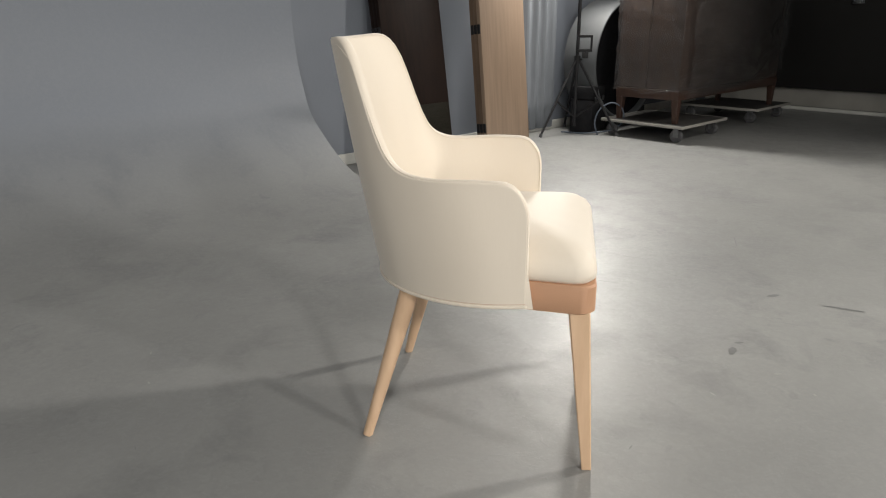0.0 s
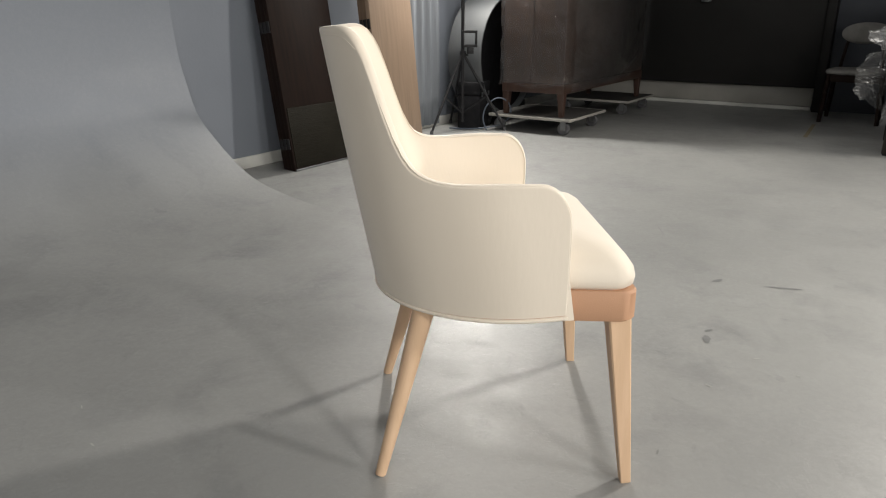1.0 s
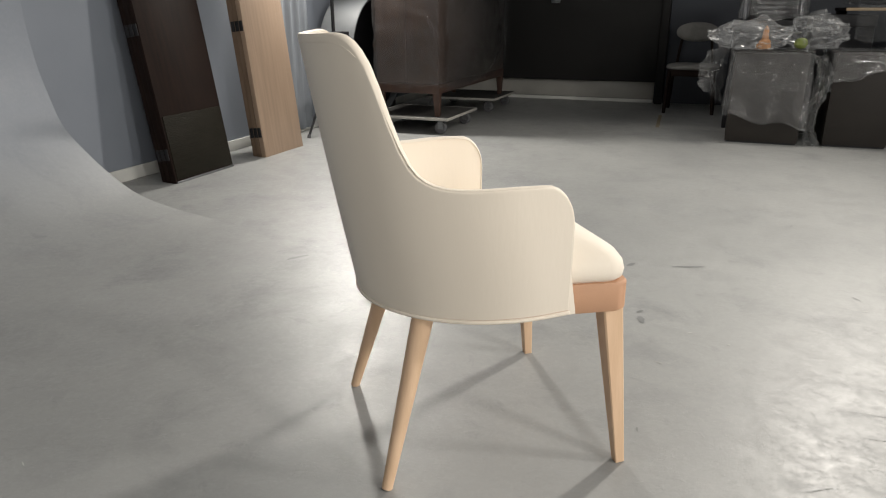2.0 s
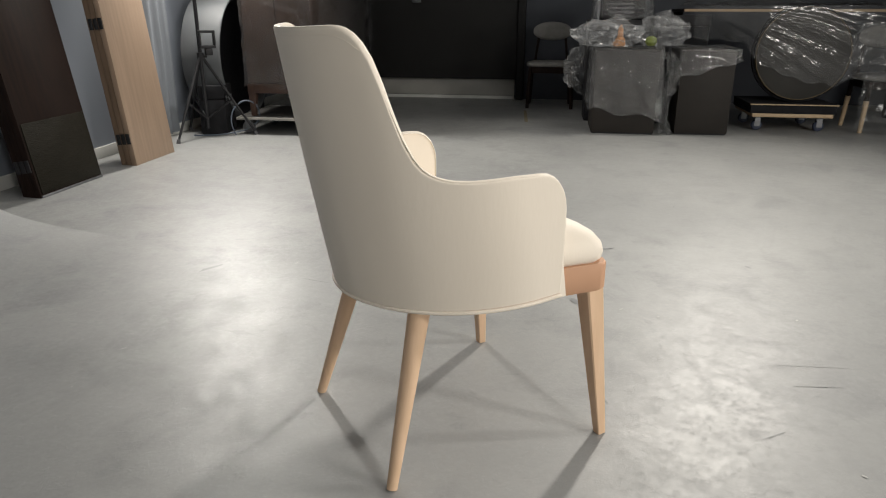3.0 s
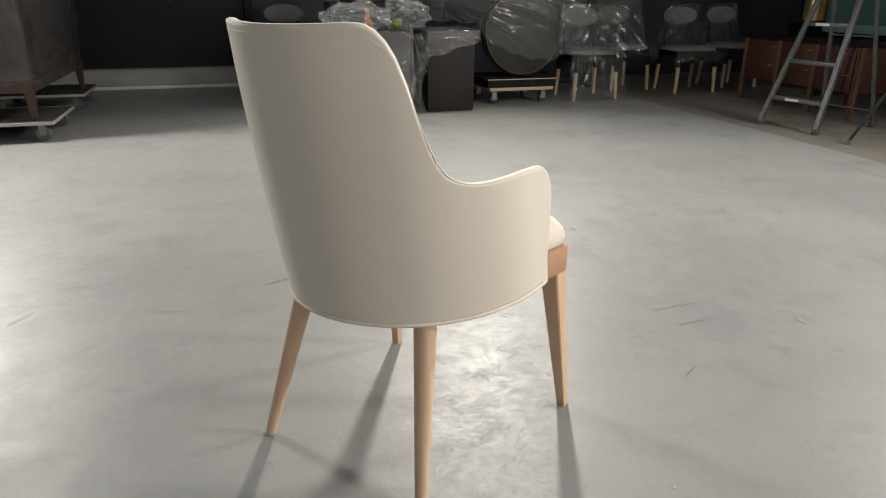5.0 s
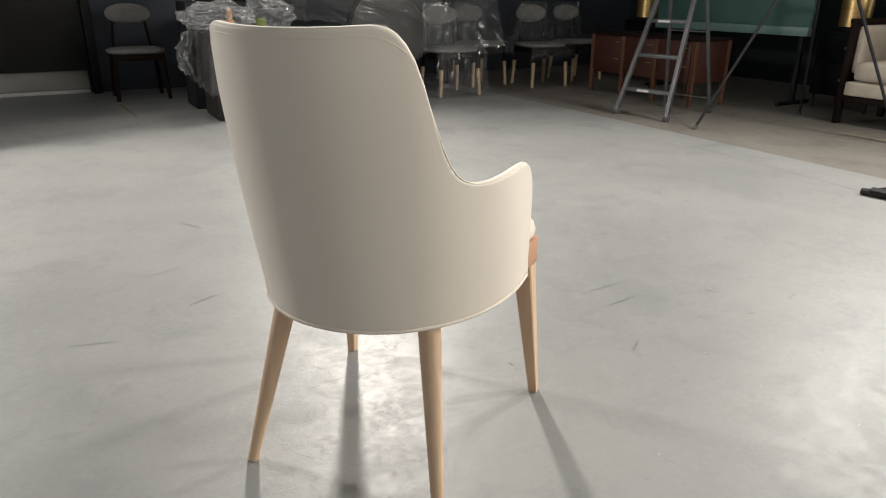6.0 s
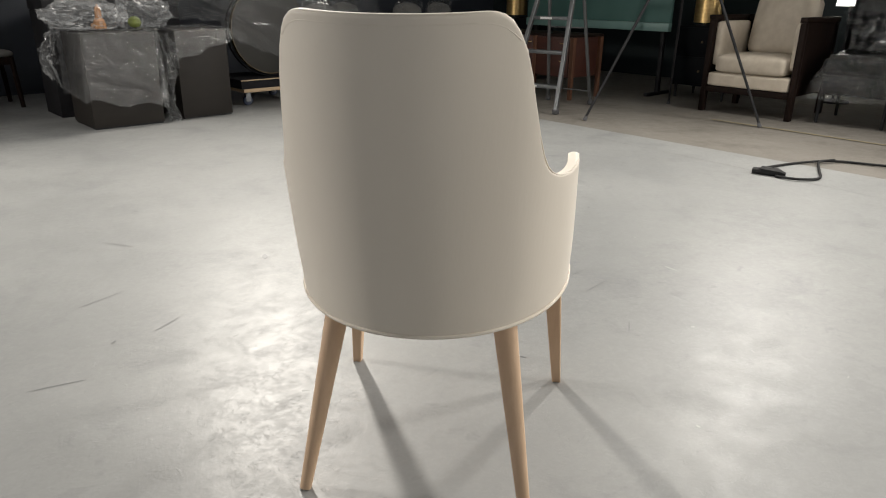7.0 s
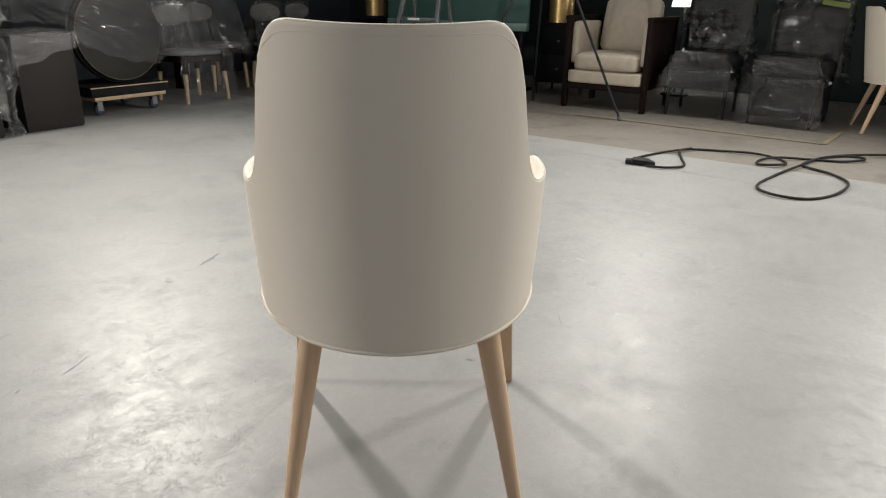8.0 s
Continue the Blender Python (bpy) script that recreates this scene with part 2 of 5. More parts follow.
# white enamel taken down to dark grey: the drum's dim light is in the colour
M_DRUM = material("dimmed_white_drum_enamel", (0.084, 0.0904, 0.096), (0.108, 0.1144, 0.12), 0.6, scale=4)
M_LINEN = material("pale_linen", (0.19, 0.184, 0.175), (0.235, 0.227, 0.215), 0.85, scale=18, bump=0.2, fine=300)
M_ARMLINEN = material("oatmeal_linen", (0.55, 0.48, 0.39), (0.62, 0.55, 0.455), 0.85, scale=18, bump=0.2, fine=300)
M_RED = material("red_brown_veneer", (0.048, 0.0144, 0.0088), (0.068, 0.0208, 0.0128), 0.5, scale=6, stretch=(3, 0.5, 3))
M_REDLEG = material("reddish_teak", (0.10, 0.042, 0.022), (0.14, 0.062, 0.034), 0.5, scale=8, stretch=(4, 4, 0.5))
M_GREEN = material("sea_green_lacquer", (0.07, 0.15, 0.135), (0.088, 0.18, 0.163), 0.45, scale=3)
M_GREENLIP = material("pale_sea_green_edge", (0.15, 0.26, 0.24), (0.19, 0.31, 0.285), 0.4, scale=5)
M_NAVY = material("navy_cabinet_lacquer", (0.002, 0.003, 0.0045), (0.003, 0.0042, 0.006), 0.6, scale=5, spec=0.12)
M_SCUFF = material("dark_floor_scuffs", (0.155, 0.158, 0.16), (0.19, 0.193, 0.195), 0.45, scale=30)
M_CHIP = material("pale_floor_chips", (0.33, 0.33, 0.32), (0.4, 0.4, 0.385), 0.45, scale=30)
M_CABLE = material("black_cable", (0.012, 0.012, 0.013), (0.022, 0.022, 0.022), 0.72, scale=30, spec=0.25)
M_TAPE = material("yellow_floor_tape", (0.26, 0.215, 0.12), (0.2, 0.175, 0.125), 0.7, scale=30)
M_ORANGE = material("orange_card", (0.34, 0.14, 0.035), (0.4, 0.18, 0.05), 0.6, scale=10)
M_LIME = material("lime_card", (0.16, 0.2, 0.045), (0.2, 0.24, 0.06), 0.6, scale=10)
M_LABEL = material("white_sticker", (0.7, 0.7, 0.68), (0.78, 0.78, 0.76), 0.5, scale=20)
M_DISC = material("smoked_tabletop", (0.02, 0.019, 0.016), (0.028, 0.026, 0.022), 0.6, scale=4)
M_CURTAIN = material("blue_grey_curtain", (0.175, 0.192, 0.215), (0.215, 0.232, 0.258), 0.8, scale=9, stretch=(6, 6, 0.4), bump=0.1)
M_FILM = film_material("clear_film", 0.03, 0.32, 0.18, 0.1, 6)
M_FILM_MILKY = film_material("crumpled_milky_film", 0.048, 0.42, 0.15, 0.24, 12)
M_FILM_THIN = film_material("thin_clear_film", 0.018, 0.6, 0.16, relief=0.2, folds=6)
M_FILM_CLEAR = film_material("glossy_clear_film", 0.012, 1.0, 0.14, 0.28, 5)
M_FILM_SWAG = film_material("swagged_clear_film", 0.034, 0.34, 0.16, 0.05, 4)
M_FILM_SOFT = film_material("soft_milky_film", 0.07, 0.12, 0.32, 0.1, 9)
M_STRIP = material("dusty_pale_strip", (0.25, 0.245, 0.225), (0.32, 0.31, 0.285), 0.6, scale=3)
M_STEP = material("ribbed_grey_step", (0.10, 0.105, 0.11), (0.14, 0.145, 0.15), 0.5, metal=0.4, scale=20)
M_DECK = material("grey_dolly_board", (0.035, 0.034, 0.033), (0.055, 0.053, 0.05), 0.6, scale=8)
M_LAMPGLOW = glow_material("lit_white_shade", (1.0, 0.97, 0.9), 2.5)

# ---- helpers for things ----
ROOM = pose(-0.65, 4.9, 0, 0, 0, -45)


def at(n, d, z=0.0, turn=0.0):
    """A pose in the room's own directions: n metres out from the blue wall, d along it."""
    return ROOM @ pose(n, d, z, 0, 0, turn)


def thing(name, m, label, category, group="", kind=""):
    ob = new(name)
    ob.matrix_world = m
    return tagged(ob, label, category, group, kind)


def mesh_of(name, bm, mat, smooth=None):
    me = bpy.data.meshes.new(name)
    bmesh.ops.recalc_face_normals(bm, faces=bm.faces)
    bm.to_mesh(me)
    bm.free()
    me.materials.append(mat)
    if smooth is not None:
        me.shade_smooth()
        if smooth < 180:
            me.set_sharp_from_angle(angle=radians(smooth))
    return me


def part(name, bm, mat, parent, label="", smooth=35):
    ob = new(name, mesh_of(name, bm, mat, smooth))
    ob.parent = parent
    return tagged(ob, label)


def structure(name, bm, mat, label, category, m=None, smooth=35):
    ob = new(name, mesh_of(name, bm, mat, smooth))
    ob.matrix_world = m if m is not None else ROOM
    return tagged(ob, label, category, "", "structure")


def box(lo, hi, bevel=0.0, seg=2, bm=None):
    bm2 = bmesh.new()
    c = [(a + b) / 2 for a, b in zip(lo, hi)]
    s = [b - a for a, b in zip(lo, hi)]
    bmesh.ops.create_cube(bm2, size=1, matrix=Matrix.Translation(c) @ Matrix.Diagonal((*s, 1)))
    if bevel:
        bmesh.ops.bevel(bm2, geom=list(bm2.edges), offset=bevel, segments=seg, profile=0.5, affect="EDGES")
    if bm is None:
        return bm2
    me = bpy.data.meshes.new("tmp")
    bm2.to_mesh(me)
    bm2.free()
    bm.from_mesh(me)
    bpy.data.meshes.remove(me)
    return bm


def loft(rings, bm=None, closed=True, caps=True):
    bm = bm or bmesh.new()
    vs = [[bm.verts.new(p) for p in r] for r in rings]
    k = len(rings[0])
    for a, b in zip(vs, vs[1:]):
        for i in range(k if closed else k - 1):
            bm.faces.new((a[i], a[(i + 1) % k], b[(i + 1) % k], b[i]))
    if caps and closed:
        bm.faces.new(vs[0][::-1])
        bm.faces.new(vs[-1])
    return bm


def rod(p, q, r0, r1=None, k=12, bm=None, square=False, mids=0):
    """A round or square bar from p to q that tapers from r0 to r1."""
    r1 = r0 if r1 is None else r1
    p, q = Vector(p), Vector(q)
    w = (q - p).normalized()
    side = Vector((0, 1, 0)) if abs(w.z) > 0.5 else Vector((0, 0, 1))
    u = side.cross(w).normalized()
    v = w.cross(u)
    rings = []
    for i in range(mids + 2):
        f = i / (mids + 1)
        c, r = p.lerp(q, f), r0 + (r1 - r0) * f
        if square:
            e = r * 0.16
            pts = [(r, r - e), (r - e, r), (-r + e, r), (-r, r - e), (-r, -r + e), (-r + e, -r), (r - e, -r), (r, -r + e)]
            rings.append([c + u * a + v * b for a, b in pts])
        else:
            rings.append([c + r * (u * math.cos(t) + v * math.sin(t)) for t in [2 * math.pi * j / k for j in range(k)]])
    return loft(rings, bm)


def tube(path, r, k=8, bm=None, loop=False):
    """A round tube along a list of points."""
    path = [Vector(p) for p in path]
    n = len(path)
    rings, up = [], None
    for i, p in enumerate(path):
        a = path[(i - 1) % n] if loop or i else path[0]
        b = path[(i + 1) % n] if loop or i < n - 1 else path[-1]
        w = (b - a).normalized()
        if up is None:
            up = Vector((0, 0, 1)) if abs(w.z) < 0.9 else Vector((0, 1, 0))
        u = w.cross(up).normalized()
        up = u.cross(w).normalized()
        rings.append([p + r * (u * math.cos(t) + up * math.sin(t)) for t in [2 * math.pi * j / k for j in range(k)]])
    if loop:
        rings.append(rings[0])
    return loft(rings, bm, caps=not loop)


def spline(points, steps=8, loop=False):
    """A smooth curve through the points."""
    pts = [Vector(p) for p in points]
    n, out = len(pts), []
    for i in range(n if loop else n - 1):
        p0 = pts[(i - 1) % n] if loop or i else pts[0]
        p1, p2 = pts[i], pts[(i + 1) % n]
        p3 = pts[(i + 2) % n] if loop or i + 2 < n else pts[-1]
        for s in range(steps):
            t = s / steps
            out.append(0.5 * (2 * p1 + (p2 - p0) * t + (2 * p0 - 5 * p1 + 4 * p2 - p3) * t * t + (3 * p1 - p0 - 3 * p2 + p3) * t ** 3))
    if not loop:
        out.append(pts[-1])
    return out


def lathe(profile, k=24, bm=None, axis="z", hollow=False):
    """A turned body from (radius, height) pairs; hollow closes the profile into a ring."""
    profile = list(profile) + [profile[0]] * hollow
    turn = {"z": lambda x, y, z: (x, y, z), "x": lambda x, y, z: (z, x, y), "y": lambda x, y, z: (x, z, y)}[axis]
    rings = [[Vector(turn(r * math.cos(t), r * math.sin(t), h)) for t in [2 * math.pi * j / k for j in range(k)]] for r, h in profile]
    bm = loft(rings, bm, caps=not hollow)
    if hollow:
        bmesh.ops.remove_doubles(bm, verts=bm.verts, dist=1e-5)
    return bm


def grid(nu, nv, f, bm=None):
    """A sheet of nu by nv faces whose corner (i/nu, j/nv) lies at f(a, b)."""
    bm = bm or bmesh.new()
    vs = [[bm.verts.new(f(i / nu, j / nv)) for j in range(nv + 1)] for i in range(nu + 1)]
    for i in range(nu):
        for j in range(nv):
            bm.faces.new((vs[i][j], vs[i + 1][j], vs[i + 1][j + 1], vs[i][j + 1]))
    return bm


def cushion(lo, hi, round_=0.04, puff=0.02, seg=10):
    """A soft rectangular cushion."""
    bm = bmesh.new()
    bmesh.ops.create_cube(bm, size=1)
    bmesh.ops.subdivide_edges(bm, edges=list(bm.edges), cuts=seg, use_grid_fill=True)
    c = Vector([(a + b) / 2 for a, b in zip(lo, hi)])
    h = Vector([(b - a) / 2 for a, b in zip(lo, hi)])
    core = Vector([max(x - round_, 1e-4) for x in h])
    for v in bm.verts:
        q = Vector([2 * v.co[i] * h[i] for i in range(3)])
        inner = Vector([max(-core[i], min(core[i], q[i])) for i in range(3)])
        off = q - inner
        if off.length > 1e-6:
            q = inner + off.normalized() * round_
        g = [max(0.0, 1 - (q[i] / h[i]) ** 2) for i in range(3)]
        q.z += puff * g[0] * g[1] * (1 if q.z > 0 else -0.2)
        q.x += puff * 0.5 * g[1] * g[2] * (1 if q.x > 0 else -1) * (abs(q.x) > core.x)
        q.y += puff * 0.5 * g[0] * g[2] * (1 if q.y > 0 else -1) * (abs(q.y) > core.y)
        v.co = c + q
    return bm


def crumple(p, amp, freq, seed=0.0):
    """An offset that wrinkles film: broad sags with sharp creases running across them."""
    q = Vector(p) * freq + Vector((seed, seed * 1.7, seed * 0.6))
    warp = q + 0.7 * Vector((noise.noise(q * 0.8), noise.noise(q * 0.8 + Vector((11, 3, 5))), 0))
    ridge = lambda a: 1 - 2 * abs(noise.noise(a)) ** 0.7
    sag = Vector((noise.noise(q * 0.5), noise.noise(q * 0.5 + Vector((31, 7, 3))), 0.5 * noise.noise(q * 0.5 + Vector((3, 17, 8)))))
    crease = Vector((ridge(warp * 1.6), ridge(warp * 1.6 + Vector((5, 9, 1))), 0.4 * ridge(warp * 1.9)))
    return amp * (1.4 * sag + 0.75 * crease) + facet(Vector((q.x * 0.55, q.y * 0.55, q.z * 1.5 + q.x * 0.3)), amp * 1.9) + facet(Vector((q.x, q.y, q.z * 2.6 - q.x * 0.4)), amp * 0.9)


def facet(q, amp):
    """Flat tilted facets, each of a random slant, that meet in sharp creases."""
    c = noise.voronoi(q)[1][0]
    slant = noise.noise_vector(c * 5.3) * 2.2
    return amp * noise.noise_vector(c * 3.7 + Vector((4, 2, 9))).normalized() * slant.dot(q - c)


def film_box(lo, hi, bottom, amp=0.009, freq=9, res=44, seed=0.0):
    """Film laid over a block: a lid and four hanging sides. bottom(a, side) gives the height of the hem."""
    x0, y0, x1, y1, z1 = lo[0], lo[1], hi[0], hi[1], hi[2]
    corners = [(x0, y0), (x1, y0), (x1, y1), (x0, y1)]
    bm = bmesh.new()
    for s in range(4):
        (ax, ay), (bx_, by_) = corners[s], corners[(s + 1) % 4]

        def f(a, b, s=s, ax=ax, ay=ay, bx_=bx_, by_=by_):
            x, y = ax + (bx_ - ax) * a, ay + (by_ - ay) * a
            zb = bottom(a, s)
            z = z1 + (zb - z1) * b
            ox, oy = x - (x0 + x1) / 2, y - (y0 + y1) / 2
            flare = 0.02 * b + 0.006 * b * math.sin(a * 17 + s * 2)
            l = math.hypot(ox, oy) or 1
            return Vector((x + ox / l * flare, y + oy / l * flare, z)) + crumple((x, y, z), amp, freq, seed)
        grid(res, res, f, bm)
    grid(res, res, lambda a, b: Vector((x0 + (x1 - x0) * a, y0 + (y1 - y0) * b, z1 + 0.006)) + crumple((x0 + (x1 - x0) * a, y0 + (y1 - y0) * b, z1), amp, freq, seed), bm)
    bmesh.ops.remove_doubles(bm, verts=bm.verts, dist=0.0015)
    return bm

# ---- the room ----
N1, D0, D1, H = 9.6, -7.0, 4.72, 3.6
structure("floor", box((-0.1, D0 - 0.1, -0.2), (6.08, D1 + 0.1, 0.0)), M_FLOOR, "scuffed grey painted concrete studio floor", "floor", smooth=None)
structure("floor_bare", box((6.08, D0 - 0.1, -0.2), (N1 + 0.1, D1 + 0.1, -0.003)), M_BARE, "bare brownish concrete floor beyond the paint", "floor", smooth=None)
structure("wall_north", box((-0.2, D0, 0), (0, D1 + 0.2, H)), M_BLUE, "blue-grey painted studio wall", "wall", smooth=None)
structure("wall_east", box((0, D1, 0), (N1, D1 + 0.2, H)), M_BLUE_SHADED, "blue-grey painted wall, its shade put into the colour", "wall", smooth=None)
structure("wall_south", box((N1, D0, 0), (N1 + 0.2, D1 + 0.2, H)), M_TEAL, "dark teal painted end wall", "wall", smooth=None)
# out of view; kept pale so that it bounces fill onto the armchair's back
structure("wall_west", box((-0.2, D0 - 0.2, 0), (N1 + 0.2, D0, H)), M_PALE, "unseen pale wall behind the camera, bouncing fill light", "wall", smooth=None)
# out of view as well; lightened to serve as a reflector from above
structure("ceiling", box((-0.2, D0 - 0.2, H), (N1 + 0.2, D1 + 0.2, H + 0.2)), M_CEIL, "unseen pale studio ceiling, bouncing fill light", "ceiling", smooth=None)
structure("baseboard", box((0.0, -0.54, 0.0), (0.014, 4.5, 0.075), 0.004), M_SKIRT, "pale skirting along the blue wall", "baseboard")

# the cove: wall curving into floor, with one free end
COVE = [(0.02, 3.4), (0.02, 2.0), (0.018, 1.25), (0.018, 1.05), (0.022, 0.88), (0.045, 0.70), (0.085, 0.56), (0.150, 0.40), (0.285, 0.27), (0.430, 0.165), (0.585, 0.085), (0.80, 0.036), (1.04, 0.0065), (1.3, 0.0026), (1.7, 0.001), (2.3, 0.0002)]


def cove():
    bm = bmesh.new()
    prof = spline([(n, 0, z) for n, z in COVE], 5)
    prof = [(max(p.x, 0.016), max(p.z, 0.0002)) for p in prof]
    y = [-0.55 - 6.45 * (i / 24) ** 1.2 for i in range(25)]
    rings = [[Vector((n, d, z)) for n, z in prof] for d in y]
    back = [[Vector((max(n - 0.012, 0.004), d, z + 0.0) if z > 0.9 else (n - 0.009, d, max(z - 0.009, -0.02))) for n, z in prof] for d in y]
    for r in (rings, back):
        loft(r, bm, closed=False, caps=False)
    loft([rings[0], back[0]], bm, closed=False, caps=False)
    return bm


structure("cove", cove(), M_COVEPAINT, "grey painted curved studio cove running into the floor", "cove", smooth=60)

# dark board along the east wall, with a pale strip below it
structure("wall_board", box((-0.0, D1 - 0.12, 0.22), (2.56, D1 - 0.003, H - 0.3), 0.006), M_CHARCOAL, "large charcoal wall board above a pale strip", "wall panel")
structure("wall_strip", box((0.02, D1 - 0.03, 0.035), (2.54, D1 - 0.002, 0.218), 0.003), M_STRIP, "pale painted strip at the foot of the wall", "baseboard")
structure("trim_floor", box((0.02, D1 - 0.06, 0.0), (2.54, D1 - 0.032, 0.034), 0.006), M_SKIRT, "narrow pale floor trim", "trim")
structure("trim_post", box((2.562, D1 - 0.16, 0.0), (2.64, D1 - 0.004, H - 0.3), 0.006), M_CHARCOAL, "dark post at the end of the wall board", "trim")


def tape(points, width):
    bm = bmesh.new()
    for (a, b), (c, d) in zip(points, points[1:]):
        l = math.hypot(c - a, d - b)
        px, py = -(d - b) / l * width / 2, (c - a) / l * width / 2
        k = max(2, int(l / 0.08))
        grid(k, 1, lambda s, e: Vector((a + (c - a) * s + px * (2 * e - 1) * (1 + 0.2 * noise.noise((s * 40, e, a))), b + (d - b) * s + py * (2 * e - 1) * (1 + 0.2 * noise.noise((s * 40, e, b))), 0.0016)), bm)
    return bm


structure("floor_tape", tape([(7.16, -0.05), (7.1, -1.95), (7.85, -2.0)], 0.035), M_TAPE, "worn yellow tape line on the bare floor", "floor tape", smooth=None)
structure("floor_tape", tape([(2.74, 3.0), (2.70, 3.75)], 0.03), M_TAPE, "worn yellow tape mark by the wall board", "floor tape", smooth=None)

# ---- the armchair in the middle ----
CHAIR = pose(0.0861, 1.8114, 0, 0, 0, -7.87)


def lerp_table(x, table):
    for (a, fa), (b, fb) in zip(table, table[1:]):
        if x <= b:
            k = max(0.0, min(1.0, (x - a) / (b - a)))
            return fa + (fb - fa) * k
    return table[-1][1]


def soft_table(x, table, width=0.07):
    return sum(lerp_table(x + width * (i - 6) / 6, table) * (7 - abs(i - 6)) for i in range(13)) / 49


SHELL_BASE, ARM_FRONT, ROLL = 0.367, 0.1165, 0.003


def shell_point(th, z, front=0.0):
    """A point of the chair's outer shell: th from -90 to 90 degrees round the back, then forward along the arm."""
    ub = -0.258 - 0.177 * (z - 0.37) + 0.024 * (z - 0.37) * (z - 0.9)
    w = soft_table(z, [(0.36, 0.281), (0.46, 0.2855), (0.56, 0.285), (0.64, 0.284), (0.8, 0.2865), (0.9, 0.283)])
    a = soft_table(z, [(0.36, 0.343), (0.46, 0.336), (0.56, 0.326), (0.64, 0.315), (0.72, 0.316), (0.80, 0.320), (0.9, 0.343)])
    u = ub + a * (1 - math.cos(th))
    v = w * math.sin(th)
    if front:
        u += (ARM_FRONT - u) * front
    return Vector((u, v, z))


def base_height(u):
    """The lower edge of the shell dips a little between its back and the arm fronts."""
    return SHELL_BASE + 0.034 * (u + 0.07) + 0.147 * (u + 0.07) ** 2


RIM = [(-0.055, 0.634), (0.0, 0.635), (0.09, 0.632), (0.13, 0.6345), (0.155, 0.642), (0.176, 0.654), (0.196, 0.680), (0.218, 0.735), (0.239, 0.803), (0.258, 0.859), (0.275, 0.887), (0.288, 0.900), (0.302, 0.9035), (0.325, 0.901), (0.36, 0.8975)]


def rim_height(u):
    """The height of the shell's edge, seen from the side: a high back, a hollow, and arms with round fronts."""
    k = min(1.0, max(0.0, (u - (ARM_FRONT - 0.0565)) / 0.0565))
    return soft_table(-u, RIM, 0.012) - 0.078 * (1 - math.sqrt(1 - k * k))


def rim_at(th, front):
    lo, hi = 0.45, 0.93
    for _ in range(30):
        mid = (lo + hi) / 2
        if mid < rim_height(shell_point(th, mid, front).x):
            lo = mid
        else:
            hi = mid
    return lo


def chair_shell():
    ahead = [0.988, 0.976, 0.963, 0.95, 0.93, 0.90, 0.85, 0.78, 0.68, 0.56, 0.42, 0.28, 0.14]
    cols = [(-math.pi / 2, f) for f in [1.0] + ahead]
    cols += [(math.radians(a), 0.0) for a in np.linspace(-90, 90, 73)]
    cols += [(math.pi / 2, f) for f in ahead[::-1] + [1.0]]
    rows = 30
    outer = []
    for th, fr in cols:
        zt = rim_at(th, fr)
        zb = base_height(shell_point(th, SHELL_BASE, fr).x)
        outer.append([shell_point(th, zb + (zt - zb) * (1 - (1 - j / rows) ** 1.6), fr) for j in range(rows + 1)])
    raw = [list(c) for c in outer]
    # the cover rolls in softly along the free edge
    leans = []
    for i in range(len(cols)):
        a, b = raw[max(i - 2, 0)][rows], raw[min(i + 2, len(cols) - 1)][rows]
        lean = max(0.25, math.hypot(b.x - a.x, b.y - a.y) / (b - a).length)
        leans.append(lean)
        for j in range(rows + 1):
            gap = (raw[i][rows].z - raw[i][j].z) * lean
            if cols[i][1] > 0:
                gap = max(0.0, min(gap, ARM_FRONT - raw[i][j].x))
            if gap < ROLL:
                k = ROLL - math.sqrt(ROLL ** 2 - (ROLL - gap) ** 2)
                th = cols[i][0]
                outer[i][j] += k * Vector((math.cos(th), -math.sin(th), 0))
    # inward offset, thicker towards the middle of the back, eased over the whole inner face
    n = len(cols)
    thick = np.zeros((n, rows + 1))
    for i in range(n):
        for j in range(rows + 1):
            mid = math.cos(cols[i][0]) if cols[i][1] == 0 else 0
            near = (raw[i][rows].z - raw[i][j].z) * leans[i]
            if cols[i][1] > 0:
                near = min(near, ARM_FRONT - raw[i][j].x)
            s = max(0.0, min(1.0, near / 0.16))
            thick[i, j] = 0.019 + (0.012 + 0.022 * mid) * s * s * (3 - 2 * s)
    for _ in range(24):
        thick[1:-1] = (thick[:-2] + 2 * thick[1:-1] + thick[2:]) / 4
        thick[:, 1:-1] = (thick[:, :-2] + 2 * thick[:, 1:-1] + thick[:, 2:]) / 4
    thick[:, rows] = 0.019
    inner = []
    for i in range(n):
        col = []
        for j in range(rows + 1):
            th, z = cols[i][0], raw[i][j].z
            t1 = shell_point(th + 0.01, z) - shell_point(th - 0.01, z)
            nn = Vector((0, 0, 1)).cross(Vector((t1.x, t1.y, 0))).normalized() if cols[i][1] == 0 else Vector((0, math.sin(th), 0))
            col.append(raw[i][j] - nn * float(thick[i, j]) - Vector((0, 0, 0.003 * (j == rows))))
        inner.append(col)
    loop = [(0, j) for j in range(rows)] + [(i, rows) for i in range(n)] + [(n - 1, j) for j in range(rows - 1, -1, -1)]
    return outer, inner, raw, loop, n, rows


def smooth_path(pts, times=3):
    for _ in range(times):
        pts = [pts[0]] + [(a + 2 * b + c) / 4 for a, b, c in zip(pts, pts[1:], pts[2:])] + [pts[-1]]
    return pts


